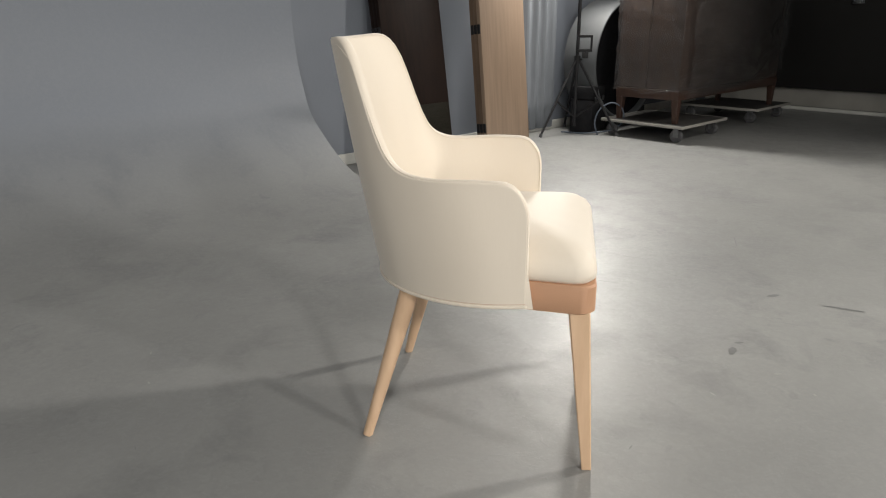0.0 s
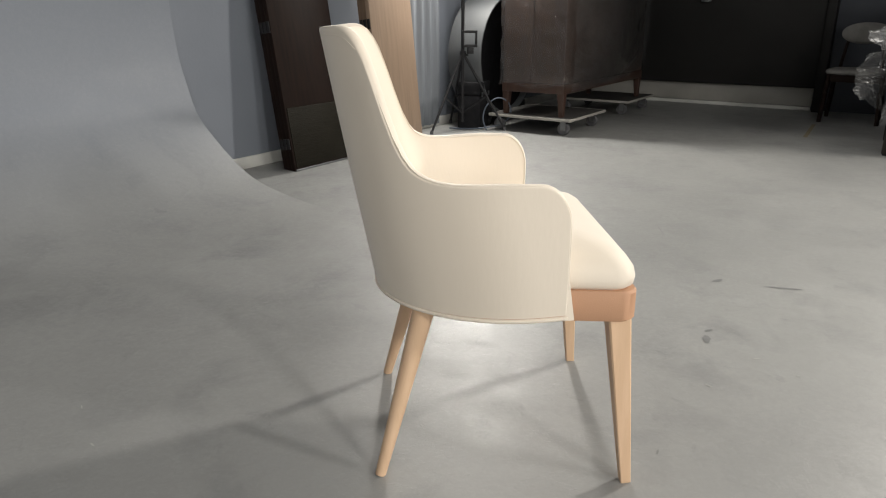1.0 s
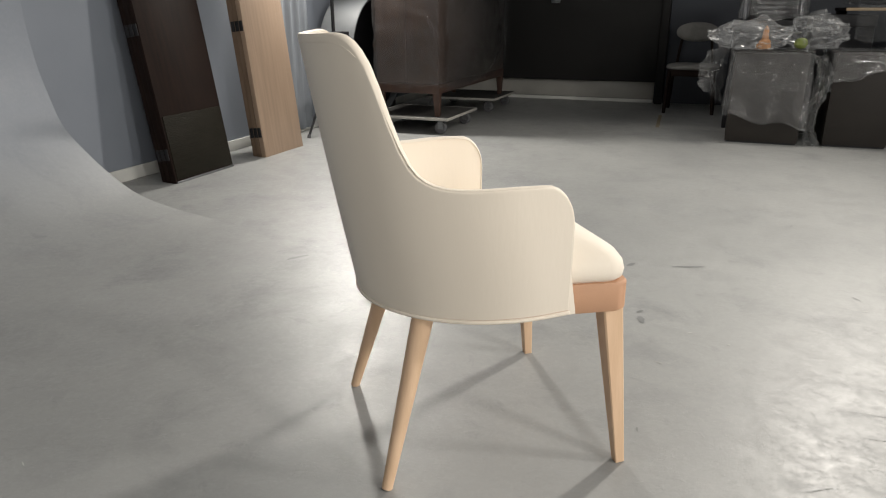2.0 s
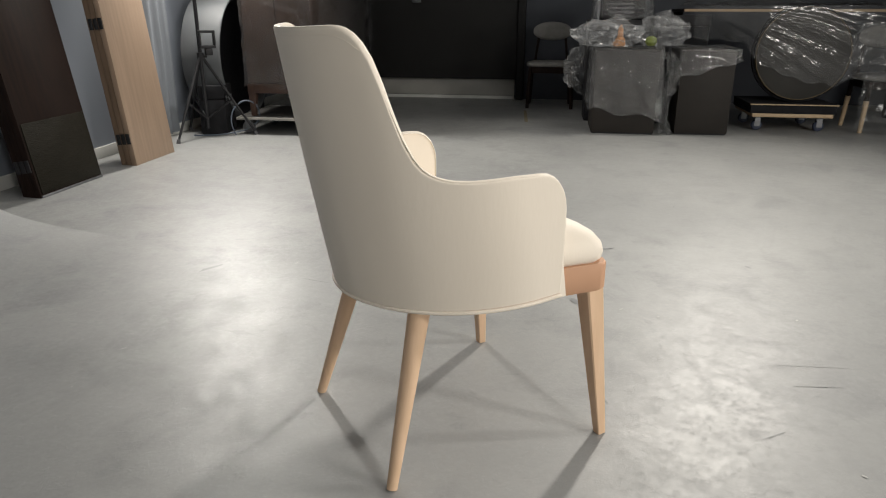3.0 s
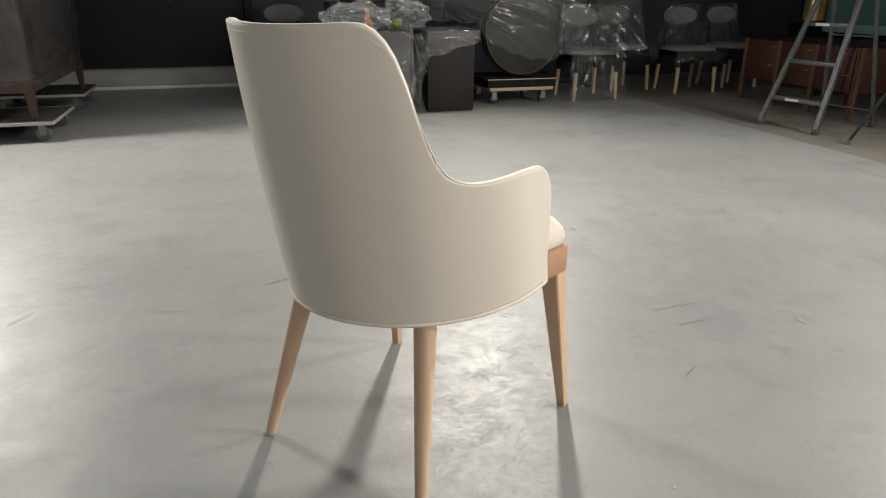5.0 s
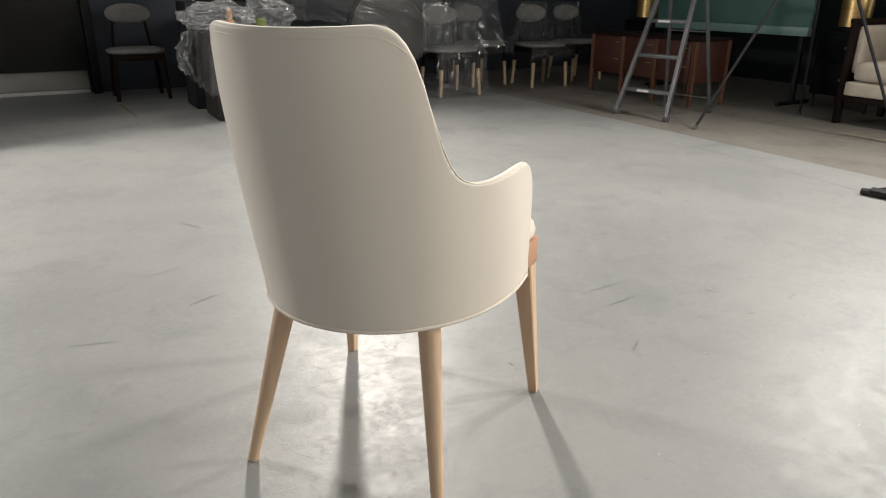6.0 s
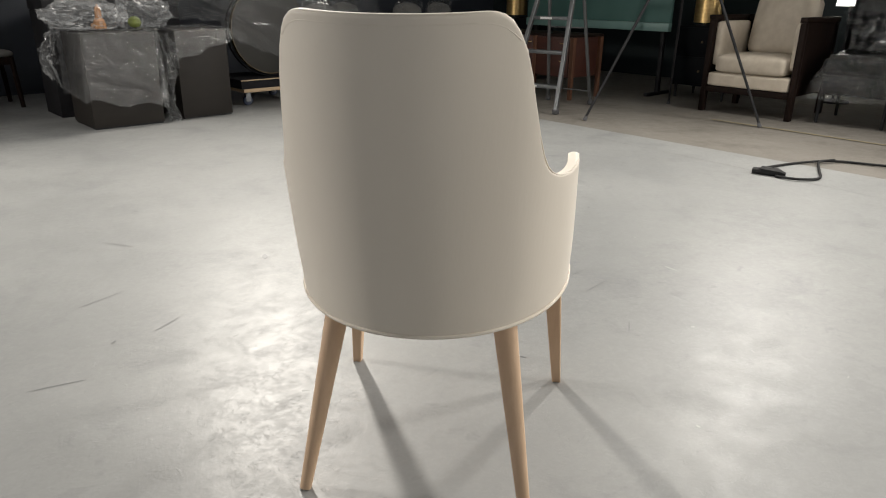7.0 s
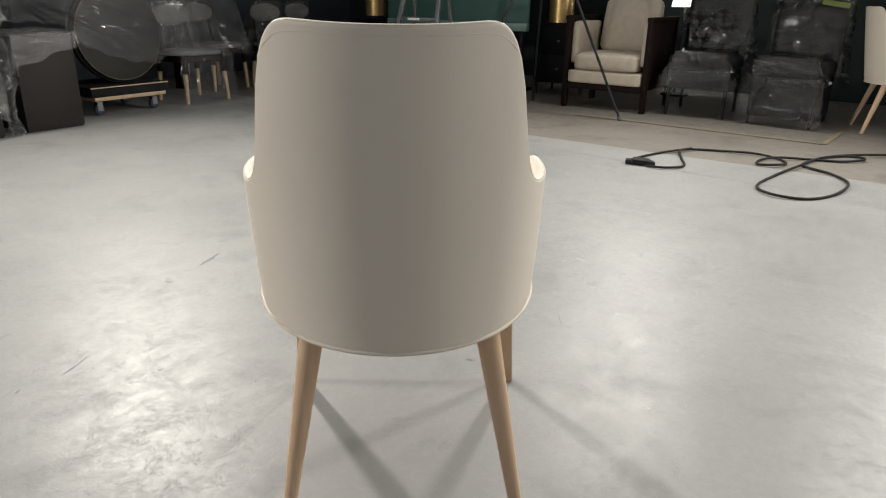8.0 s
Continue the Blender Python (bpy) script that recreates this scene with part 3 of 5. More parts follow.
def dining_armchair(m, label, group=""):
    root = thing("dining_armchair", m, label, "chair", group)
    outer, inner, raw, loop, n, rows = chair_shell()
    bm = bmesh.new()
    vo = [[bm.verts.new(p) for p in c] for c in outer]
    for i in range(n - 1):
        for j in range(rows):
            bm.faces.new((vo[i][j], vo[i + 1][j], vo[i + 1][j + 1], vo[i][j + 1]))
    # rounded rim between the two faces
    vi = [[bm.verts.new(p) for p in c] for c in inner]
    for i in range(n - 1):
        for j in range(rows):
            bm.faces.new((vi[i][j + 1], vi[i + 1][j + 1], vi[i + 1][j], vi[i][j]))
    rim = []
    edge = [raw[i][j] for i, j in loop]
    for m_, (i, j) in enumerate(loop):
        o, q = outer[i][j], inner[i][j]
        along = edge[min(m_ + 2, len(edge) - 1)] - edge[max(m_ - 2, 0)]
        side = Vector((o.x - q.x, o.y - q.y, 0))
        out = along.cross(side).normalized()
        if out.z + 0.3 * out.x < 0:
            out = -out
        rim.append([bm.verts.new(o.lerp(q, f) + out * 0.0035 * math.sin(math.pi * f) ** 0.6) for f in (0.1, 0.3, 0.5, 0.7, 0.9)])
    ends = [[vo[i][j], *r, vi[i][j]] for (i, j), r in zip(loop, rim)]
    for a, b in zip(ends, ends[1:]):
        for k in range(6):
            bm.faces.new((a[k], b[k], b[k + 1], a[k + 1]))
    # underside strip
    for i in range(n - 1):
        bm.faces.new((vo[i][0], vi[i][0], vi[i + 1][0], vo[i + 1][0]))
    shell = part("shell", bm, M_CREAM, root, "cream leather wrap-round back and arms", 60)
    path_o = smooth_path([outer[i][j] for i, j in loop], 2)
    part("piping", tube(path_o, 0.0016, 8), M_PIPE, shell, "cream piping along the outer edge", 180)
    base = [outer[i][0] + Vector((0, 0, -0.003)) for i in range(n)]
    part("piping", tube(base, 0.0036, 8), M_PIPE, shell, "cream piping round the lower edge", 180)
    part("seam", tube([p + Vector((0, 0, 0.0062)) for p in base], 0.0005, 6), M_APRON, shell, "thin dark seam above the lower piping", 180)
    stitch = []
    for i in range(n):
        if abs(raw[i][rows].y) < 0.2 and raw[i][rows].z > 0.87:
            down = max(j for j in range(rows + 1) if raw[i][rows].z - raw[i][j].z > 0.011)
            stitch.append(raw[i][down] + Vector((-0.0004, 0, 0)))
    part("seam", tube(smooth_path(stitch, 4), 0.0008, 6), M_PIPE, shell, "stitched seam below the top edge", 180)
    for s in (-1, 1):
        lip = lambda z: 0.003 + 0.011 * (0.445 - z) / 0.07
        tab = loft([[Vector((ARM_FRONT + dx, s * (0.281 + dy), z)) for dx, dy in ((-0.004, -0.009), (lip(z), -0.006), (lip(z) + 0.001, -0.001), (-0.004, 0.001))] for z in (0.371, 0.378, 0.400, 0.425, 0.445)])
        part("tab", tab, M_CREAM, shell, "folded leather end of the arm cover", 60)
    # apron: a bent band with round front corners
    def plan(front, back, half, r, k=8):
        hb = min(half, 0.25)
        rear = [(back, hb * 0.5), (back + 0.05, hb * 0.74), (back + 0.11, hb * 0.92), (back + 0.19, hb * 0.985)]
        pts = [Vector((x, -y, 0)) for x, y in rear]
        for cx, cy, a0 in ((front - r, -half + r, -90), (front - r, half - r, 0)):
            pts += [Vector((cx + r * math.cos(radians(a0 + 90 * i / k)), cy + r * math.sin(radians(a0 + 90 * i / k)), 0)) for i in range(k + 1)]
        pts += [Vector((x, y, 0)) for x, y in reversed(rear)]
        for p in pts:
            p.x += 0.012 * max(0, 1 - (p.y / half) ** 2) * (p.x > 0)
        return pts
    rings = []
    for z, g in ((0.361, 0.004), (0.365, 0.0), (0.419, 0.0), (0.4235, 0.003), (0.4235, 0.02)):
        rings.append([Vector((p.x, p.y, z)) for p in plan(0.256 - g, -0.185, 0.274 - g, 0.03)])
    part("apron", loft(rings), M_APRON, root, "tan leather-covered seat apron", 40)
    # seat pad
    bm = bmesh.new()
    top = []
    edge = plan(0.255, -0.185, 0.2685, 0.04, 10)
    c = Vector((0.02, 0, 0))
    for s, z in ((0.96, 0.421), (0.992, 0.43), (1.0, 0.444), (0.985, 0.461), (0.93, 0.48), (0.84, 0.495), (0.68, 0.506), (0.45, 0.514), (0.2, 0.518), (0.03, 0.519)):
        top.append([c + (p - c) * s + Vector((0, 0, z)) for p in edge])
    part("seat", loft(top, bm), M_CREAM, root, "plump cream leather seat pad", 70)
    for s in (-1, 1):
        part("leg", rod((0.226, 0.235 * s - 0.008, 0.366), (0.260, 0.264 * s - 0.013, 0.0), 0.0225, 0.0105, square=True), M_BEECH, root, "square tapered beech front leg", 30)
        part("leg", rod((-0.139, 0.154 * s - 0.007, 0.40), (-0.250, 0.218 * s - 0.014, 0.0), 0.0245, 0.0115, k=20), M_BEECH, root, "round tapered splayed beech rear leg", 40)
    return root


hero = dining_armchair(CHAIR, "cream leather dining armchair with tan apron on pale beech legs")

# ---- along the blue wall ----


def folded_screen(m, label, mat, edge_mat, width, leaves, height, lower=None):
    """A folding screen stood folded flat: leaves one behind the other, with hinges on the edge."""
    root = thing("folding_screen", m, label, "screen", "folded screens")
    t = 0.035
    for i in range(leaves):
        x = -i * (t + 0.003)
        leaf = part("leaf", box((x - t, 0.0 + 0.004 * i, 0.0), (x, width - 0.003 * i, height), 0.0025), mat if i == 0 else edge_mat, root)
        if i == 0 and lower:
            part("kick_panel", box((0.001, 0.012, 0.02), (0.006, width - 0.012, 0.385), 0.001), lower, leaf, "dark ribbed lower panel")
            part("foot_strip", box((0.001, 0.004, 0.0), (0.008, width - 0.004, 0.012), 0.001), M_STEEL, leaf, "thin metal foot strip")
    for z in (0.17, 0.86, 1.55):
        for y in (-0.004, width + 0.001):
            bm = bmesh.new()
            for k in range(3):
                x = -0.02 - k * 0.032
                box((x - 0.009, y - 0.003, z - 0.032), (x + 0.009, y + 0.004, z + 0.032), 0.001, bm=bm)
                rod((x + 0.011, y, z - 0.032), (x + 0.011, y, z + 0.032), 0.004, k=8, bm=bm)
            part("hinge", bm, M_BLACK, root, "black folding hinge")
    return root


folded_screen(at(0.335, -0.03) @ pose(0, 0, 0, 0, -8.0, 0), "dark walnut folding screen folded flat against the wall", M_WALNUT, M_WALNUT, 0.515, 3, 1.9, M_GLOSSY)
folded_screen(at(0.372, 0.79) @ pose(0, 0, 0, 0, -5.6, 0), "light oak folding screen folded flat against the wall", M_OAK, M_OAK_SHADED, 0.46, 3, 1.9)


def curtain(m, width, height):
    bm = bmesh.new()
    f = lambda a, b: Vector((0.05 + 0.02 * math.sin(a * 34 + 0.8 * math.sin(a * 9)) * (0.6 + 0.4 * b) + 0.01 * noise.noise((a * 7, b * 2, 0)), a * width, 0.03 + height * b))
    grid(120, 12, f, bm)
    root = thing("curtain", m, "blue-grey curtain hanging in folds by the blue wall", "curtain")
    part("cloth", bm, M_CURTAIN, root, "", 180).modifiers.new("thick", "SOLIDIFY").thickness = 0.004
    part("rail", rod((0.05, -0.05, height + 0.05), (0.05, width + 0.05, height + 0.05), 0.012), M_STEEL, root)
    return root


curtain(at(0.0, 1.30), 0.62, 2.6)


def drum(m):
    root = thing("studio_fan_drum", m, "large round white drum with a dark open face by the wall", "drum")
    R = 0.5
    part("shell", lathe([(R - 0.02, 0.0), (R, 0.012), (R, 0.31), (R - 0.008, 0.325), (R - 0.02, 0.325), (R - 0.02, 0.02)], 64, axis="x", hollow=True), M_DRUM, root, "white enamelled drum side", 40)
    part("face", lathe([(0.01, 0.19), (0.3, 0.2), (R - 0.021, 0.26), (R - 0.021, 0.25), (0.01, 0.17)], 48, axis="x"), M_BLACKCLOTH, root, "dark recessed face", 40)
    for s in (-0.3, 0.3):
        part("foot", box((0.03, s - 0.05, -0.57), (0.30, s + 0.05, -0.41), 0.01), M_BLACK, root, "black foot block")
    return root


drum(at(0.08, 2.50, 0.57))


def light_stand(m, label, spread, knot, height, turn=0, crate=False, feet=None, tube_r=0.011):
    """A tripod stand with a centre column, three legs and braces."""
    root = thing("light_stand", m, label, "light stand")
    part("column", rod((0, 0, 0.06 if knot < 1 else knot - 0.3), (0, 0, height), tube_r * 1.25), M_BLACK, root)
    bm = bmesh.new()
    rod((0, 0, knot - 0.03), (0, 0, knot + 0.03), 0.026, bm=bm, k=14)
    rod((0, 0, knot), (0.05, 0.0, knot), 0.008, bm=bm, k=8)
    part("collar", bm, M_BLACK, root, "black clamp collar")
    for i in range(3):
        a = radians(turn + 120 * i)
        fx, fy = feet[i] if feet else (spread * math.cos(a), spread * math.sin(a))
        leg = part("leg", rod((fx * 0.03, fy * 0.03, knot), (fx, fy, 0.012), tube_r, tube_r * 0.8), M_BLACK, root)
        part("rubber_foot", rod((fx * 0.985, fy * 0.985, 0.03), (fx * 1.005, fy * 1.005, 0.0), tube_r * 1.1, tube_r * 1.4), M_RUBBER, leg)
        low = 0.22 if knot < 1 else 0.85
        part("brace", rod((0, 0, knot * low), (fx * (0.55 if knot < 1 else 0.2), fy * (0.55 if knot < 1 else 0.2), knot * (0.46 if knot < 1 else 0.81)), tube_r * 0.7), M_BLACK, root)
    return root


light_stand(at(0.305, 1.895), "black tripod light stand in front of the blue curtain", 0.36, 0.6, 1.93, 20)


def clamp_box(m):
    root = thing("control_box", m, "small black control box clamped to the stand", "control box")
    bm = bmesh.new()
    for lo, hi in (((-0.06, -0.02, 0), (0.06, 0.02, 0.02)), ((-0.06, -0.02, 0.11), (0.06, 0.02, 0.13)), ((-0.06, -0.02, 0.02), (-0.045, 0.02, 0.11)), ((0.045, -0.02, 0.02), (0.06, 0.02, 0.11))):
        box(lo, hi, 0.003, bm=bm)
    part("frame", bm, M_BLACK, root)
    part("clamp", box((-0.02, -0.025, -0.05), (0.03, 0.025, -0.002), 0.004), M_BLACK, root)
    return root


clamp_box(at(0.365, 1.905, 0.66, 40))


def equipment_case(m, sx, sy, sz):
    root = thing("equipment_case", m, "black equipment case standing on the floor", "case")
    part("body", box((-sx / 2, -sy / 2, 0), (sx / 2, sy / 2, sz * 0.72), 0.012), M_BLACKCLOTH, root)
    lid = part("lid", box((-sx / 2, -sy / 2, sz * 0.725), (sx / 2, sy / 2, sz), 0.012), M_BLACKCLOTH, root)
    part("handle", tube(spline([(-0.05, 0, sz), (-0.045, 0, sz + 0.025), (0.045, 0, sz + 0.025), (0.05, 0, sz)], 5), 0.006), M_BLACK, lid)
    for s in (-1, 1):
        part("latch", box((sx / 2, s * sy * 0.3 - 0.015, sz * 0.68), (sx / 2 + 0.006, s * sy * 0.3 + 0.015, sz * 0.78), 0.002), M_STEEL, root)
    return root


equipment_case(at(0.30, 2.08, 0, 12), 0.2, 0.26, 0.38)


def cable_coil(m):
    root = thing("cable_coil", m, "blue-grey cable hanging in a loop beside the cabinet", "cable")
    pts = [(0, 0, 0.0), (-0.02, -0.02, 0.1), (-0.01, 0.02, 0.2), (0.06, 0.08, 0.26), (0.13, 0.13, 0.22), (0.14, 0.15, 0.12), (0.08, 0.12, 0.05), (0.0, 0.06, 0.02), (-0.12, -0.05, 0.008), (-0.3, -0.1, 0.006)]
    part("cord", tube(spline(pts, 8), 0.006), material("blue_grey_cord", (0.08, 0.1, 0.13), (0.1, 0.12, 0.16), 0.5), root)
    return root


cable_coil(at(0.50, 1.96))


def dolly(m, label, sx, sy, top, deck_mat, wheel_r, wheel_mat, slab=0.02, group=""):
    """A flat furniture dolly on four swivel castors."""
    root = thing("furniture_dolly", m, label, "dolly", group)
    part("deck", box((-sx / 2, -sy / 2, top - slab), (sx / 2, sy / 2, top), 0.004), deck_mat, root)
    for a in (-1, 1):
        if deck_mat is M_DECK:
            part("edging", box((min(a * sx / 2, a * (sx / 2 + 0.006)), -sy / 2 - 0.006, top - slab), (max(a * sx / 2, a * (sx / 2 + 0.006)), sy / 2 + 0.006, top + 0.001), 0.001), M_STRIP, root, "pale worn edging")
            part("edging", box((-sx / 2, min(a * sy / 2, a * (sy / 2 + 0.006)), top - slab), (sx / 2, max(a * sy / 2, a * (sy / 2 + 0.006)), top + 0.001), 0.001), M_STRIP, root, "pale worn edging")
        for b in (-1, 1):
            x, y = a * (sx / 2 - 0.07), b * (sy / 2 - 0.07)
            bm = bmesh.new()
            box((x - 0.03, y - 0.03, top - slab - 0.008), (x + 0.03, y + 0.03, top - slab), 0.002, bm=bm)
            for s in (-1, 1):
                box((x - 0.03, y + s * 0.02 - 0.002, wheel_r * 0.8), (x + 0.014, y + s * 0.02 + 0.002, top - slab - 0.006), 0.0, bm=bm)
            c = part("castor", bm, M_STEEL, root, "steel swivel castor fork")
            part("wheel", lathe([(0.008, y - 0.016), (wheel_r - 0.006, y - 0.016), (wheel_r, y - 0.01), (wheel_r, y + 0.01), (wheel_r - 0.006, y + 0.016), (0.008, y + 0.016)], 20, axis="y"), wheel_mat, c)
            c.children[-1].location = (x - 0.01, 0, wheel_r)
    return root


dolly(at(0.86, 2.36), "grey furniture dolly under the wrapped cabinet", 0.72, 0.7, 0.135, M_DECK, 0.05, M_RUBBER, group="furniture dollies")
dolly(at(0.82, 3.72), "grey furniture dolly under the wrapped cabinet", 0.72, 0.7, 0.135, M_DECK, 0.05, M_RUBBER, group="furniture dollies")


def cabinet(m):
    root = thing("cabinet", m, "brown wooden cabinet wrapped in clear film on two dollies", "cabinet")
    part("body", box((-0.27, 0, 0.39), (0.27, 1.75, 1.28), 0.006), M_BROWN, root)
    part("rail", box((-0.275, -0.005, 0.315), (0.275, 1.755, 0.388), 0.004), M_BROWNLEG, root, "dark stained base rail")
    for x in (-0.245, 0.245):
        for y in (0.03, 1.72):
            part("leg", rod((x, y, 0.318), (x * 1.02, y, 0.136), 0.03, 0.018, square=True), M_BROWNLEG, root)
    part("corner_strip", box((-0.025, -0.008, 0.39), (-0.005, -0.001, 1.28), 0.001), M_BROWN, root)
    return root


cabinet(at(0.855, 2.07))


def cabinet_film(m):
    root = thing("film_wrap", m, "clear plastic film wrapped round the brown cabinet", "film")
    hem = lambda a, s: {0: 0.365 + 0.01 * math.sin(a * 9), 1: 0.36 - 0.02 * math.sin(math.pi * a) + 0.22 * max(0, a - 0.6), 2: 0.5, 3: 0.36}[s]
    part("sheet", film_box((-0.285, -0.018), (0.285, 1.77, 1.3), hem, 0.008, 6, 48, 3.0), M_FILM_THIN, root, "", 40)
    bag = lambda a, b: Vector((0.30 + 0.12 * math.sin(math.pi * b) * math.sin(math.pi * min(1, a * 1.1)), 0.1 + 1.7 * a, 1.25 - (0.93 - 0.35 * a ** 3) * b)) + crumple((a * 2, 0.3, b), 0.014, 4, 8)
    part("loose_sheet", grid(60, 40, bag), M_FILM_THIN, root, "loose hanging film", 40)
    return root


cabinet_film(at(0.855, 2.07))


def wall_hook(m):
    root = thing("wall_hook", m, "small bright metal handle on the charcoal board", "hook")
    part("plate", box((-0.05, -0.012, -0.02), (0.05, 0.0, 0.02), 0.004), M_ALU, root)
    part("grip", tube(spline([(-0.04, -0.01, 0), (-0.03, -0.04, -0.015), (0.03, -0.04, -0.015), (0.04, -0.01, 0)], 6), 0.008), M_ALU, root)
    return root


wall_hook(at(1.46, D1 - 0.122, 1.035))

# ---- side chairs with oval backs ----


def side_chair(m, label, leg_mat, group):
    """Faces -y: a round-cornered padded seat, four tapered legs, two back posts and an oval padded back."""
    root = thing("side_chair", m, label, "chair", group)
    bm = bmesh.new()
    ring = lambda s, z: [Vector((0.245 * s * math.copysign(abs(math.cos(t)) ** 0.6, math.cos(t)), 0.22 * s * math.copysign(abs(math.sin(t)) ** 0.6, math.sin(t)), z)) for t in [2 * math.pi * j / 32 for j in range(32)]]
    loft([ring(0.93, 0.405), ring(0.99, 0.412), ring(1.0, 0.425), ring(0.96, 0.44), ring(0.8, 0.45), ring(0.4, 0.455), ring(0.05, 0.456)], bm)
    part("seat", bm, M_LINEN, root, "pale padded seat", 60)
    bm = bmesh.new()
    for y in (-0.185, 0.185):
        box((-0.2, y - 0.012, 0.345), (0.2, y + 0.012, 0.404), 0.003, bm=bm)
    for x in (-0.2, 0.2):
        box((x - 0.012, -0.185, 0.345), (x + 0.012, 0.185, 0.404), 0.003, bm=bm)
    part("seat_frame", bm, M_WALNUT, root, "dark seat frame")
    for x in (-0.21, 0.21):
        for a, b in (((x * 0.95, -0.185), (x * 1.04, -0.2)), ((x * 0.9, 0.185), (x * 1.0, 0.215))):
            mid = tuple(p + (q - p) * 0.37 for p, q in zip(a, b))
            leg = part("leg", rod((*a, 0.404), (*mid, 0.254), 0.019, 0.018, k=12), M_WALNUT, root)
            part("lower_leg", rod((*mid, 0.253), (*b, 0), 0.021, 0.017, k=12), leg_mat, leg)
        part("back_post", tube(spline([(x * 0.78, 0.185, 0.40), (x * 0.74, 0.2, 0.52), (x * 0.62, 0.235, 0.72)], 6), 0.013), M_WALNUT, root, "dark back post")
    bm = bmesh.new()
    def pad(a, b, s):
        t = 2 * math.pi * a
        r = b
        x = 0.195 * r * math.cos(t)
        z = 0.092 * r * math.copysign(abs(math.sin(t)) ** 0.9, math.sin(t))
        bulge = 0.028 * math.sqrt(max(0, 1 - r ** 4))
        return Vector((x, 0.225 + 0.5 * x * x * -1 + s * bulge + 0.05 * z, 0.735 + z))
    for s in (-1, 1):
        grid(36, 7, lambda a, b, s=s: pad(a, b, s), bm)
    bmesh.ops.remove_doubles(bm, verts=bm.verts, dist=0.0005)
    part("backrest", bm, M_LINEN, root, "pale oval padded backrest", 70)
    return root


side_chair(at(2.93, 3.92 + 0.205), "dark framed side chair with pale oval back by the wall", M_WALNUT, "side chairs")
ROW = [(5.64, 3.05, 0), (6.3, 3.56, 4), (6.88, 3.235, -3), (7.6, 3.49, 3)]
first = side_chair(at(ROW[0][0], ROW[0][1]), "pale wood-legged side chair with oval back under film", M_PLY, "side chairs")
for n_, d_, t_ in ROW[1:]:
    copy_thing(first, at(n_, d_, 0, t_))


def chair_film(m, seed, low):
    root = thing("film_cover", m, "clear plastic film draped over a side chair", "film", "chair films")

    def f(a, b):
        # up from the seat front, over the seat, up the back and down behind
        t = a * 4
        y, z = lerp_table(t, [(0, -0.26), (1, -0.25), (2, 0.17), (3, 0.2), (4, 0.34)]), lerp_table(t, [(0, low), (1, 0.47), (2, 0.5), (3, 0.85), (4, 0.45)])
        w = lerp_table(t, [(0, 0.29), (1, 0.275), (2, 0.26), (3, 0.2), (4, 0.28)])
        x = (2 * b - 1) * w
        edge = abs(2 * b - 1)
        z -= 0.12 * max(0, edge - 0.75) * 4 * (0.3 + 0.7 * noise.noise((seed, a * 6, b)))
        return Vector((x, y, z)) + crumple((x * 1.3, y, z * 0.8), 0.012, 7, seed)
    part("sheet", grid(72, 36, f), M_FILM, root, "", 40)
    return root


chair_film(at(5.64, 3.05), 2.0, 0.03)
chair_film(at(6.3, 3.56, 0, 4), 4.0, 0.34)
chair_film(at(6.88, 3.235, 0, -3), 6.0, 0.31)
chair_film(at(7.6, 3.49, 0, 3), 9.0, 0.36)

# ---- plinths under film ----


def plinth(m, sx, sy, h):
    root = thing("plinth", m, "taupe laminate display plinth standing on the floor", "plinth", "plinths")
    part("body", box((0, 0, 0.012), (sx, sy, h), 0.003), M_PED, root)
    part("foot_board", box((0.008, 0.008, 0.0), (sx - 0.008, sy - 0.008, 0.0115)), M_BLACK, root)
    return root


plinth(at(3.27, 2.50), 0.49, 0.45, 0.645)
plinth(at(3.925, 2.545, 0, 1.5), 0.405, 0.45, 0.645)


def plinth_film(m, sx, sy, h, hem, seed):
    root = thing("film_cover", m, "crumpled clear plastic film draped over a plinth", "film", "plinth films")
    part("sheet", film_box((-0.022, -0.028), (sx + 0.022, sy + 0.028, h + 0.014), hem, 0.0065, 9, 52, seed), M_FILM_MILKY, root, "", 40)
    return root


plinth_film(at(3.27, 2.50), 0.49, 0.45, 0.645, lambda a, s: {0: 0.20 - 0.07 * a + 0.02 * math.sin(a * 11), 1: 0.12 + 0.02 * math.sin(a * 8), 2: 0.2, 3: 0.24 - 0.05 * a}[s], 1.0)
plinth_film(at(3.925, 2.545, 0, 1.5), 0.405, 0.45, 0.645, lambda a, s: {0: 0.43 + 0.14 * a + 0.012 * math.sin(a * 13), 1: 0.57 + 0.02 * math.sin(a * 8), 2: 0.5, 3: 0.3}[s], 5.0)


def loose_film(m, label, sx, sy, sz, seed, mat, res=22):
    """A crumpled heap or bag of film."""
    root = thing("film_heap", m, label, "film", "film heaps")
    bm = bmesh.new()
    bmesh.ops.create_icosphere(bm, subdivisions=5, radius=1)
    for v in bm.verts:
        c = v.co.copy()
        k = 1 + 0.28 * noise.noise(c * 1.6 + Vector((seed, 0, 0)))
        v.co = Vector((c.x * sx * k, c.y * sy * k, max(0.0, (c.z + 0.85) * sz * k * 0.55))) + crumple(c, 0.018, 4.2, seed)
        v.co.z = max(v.co.z, 0.004)
    part("sheet", bm, mat, root, "", 40)
    return root


loose_film(at(3.36, 2.66, 0.662), "crumpled clear film heap on top of a plinth", 0.26, 0.22, 0.2, 11, M_FILM_SOFT)
loose_film(at(3.78, 2.80, 0.662), "crumpled clear film heap on top of a plinth", 0.2, 0.2, 0.24, 15, M_FILM_SOFT)


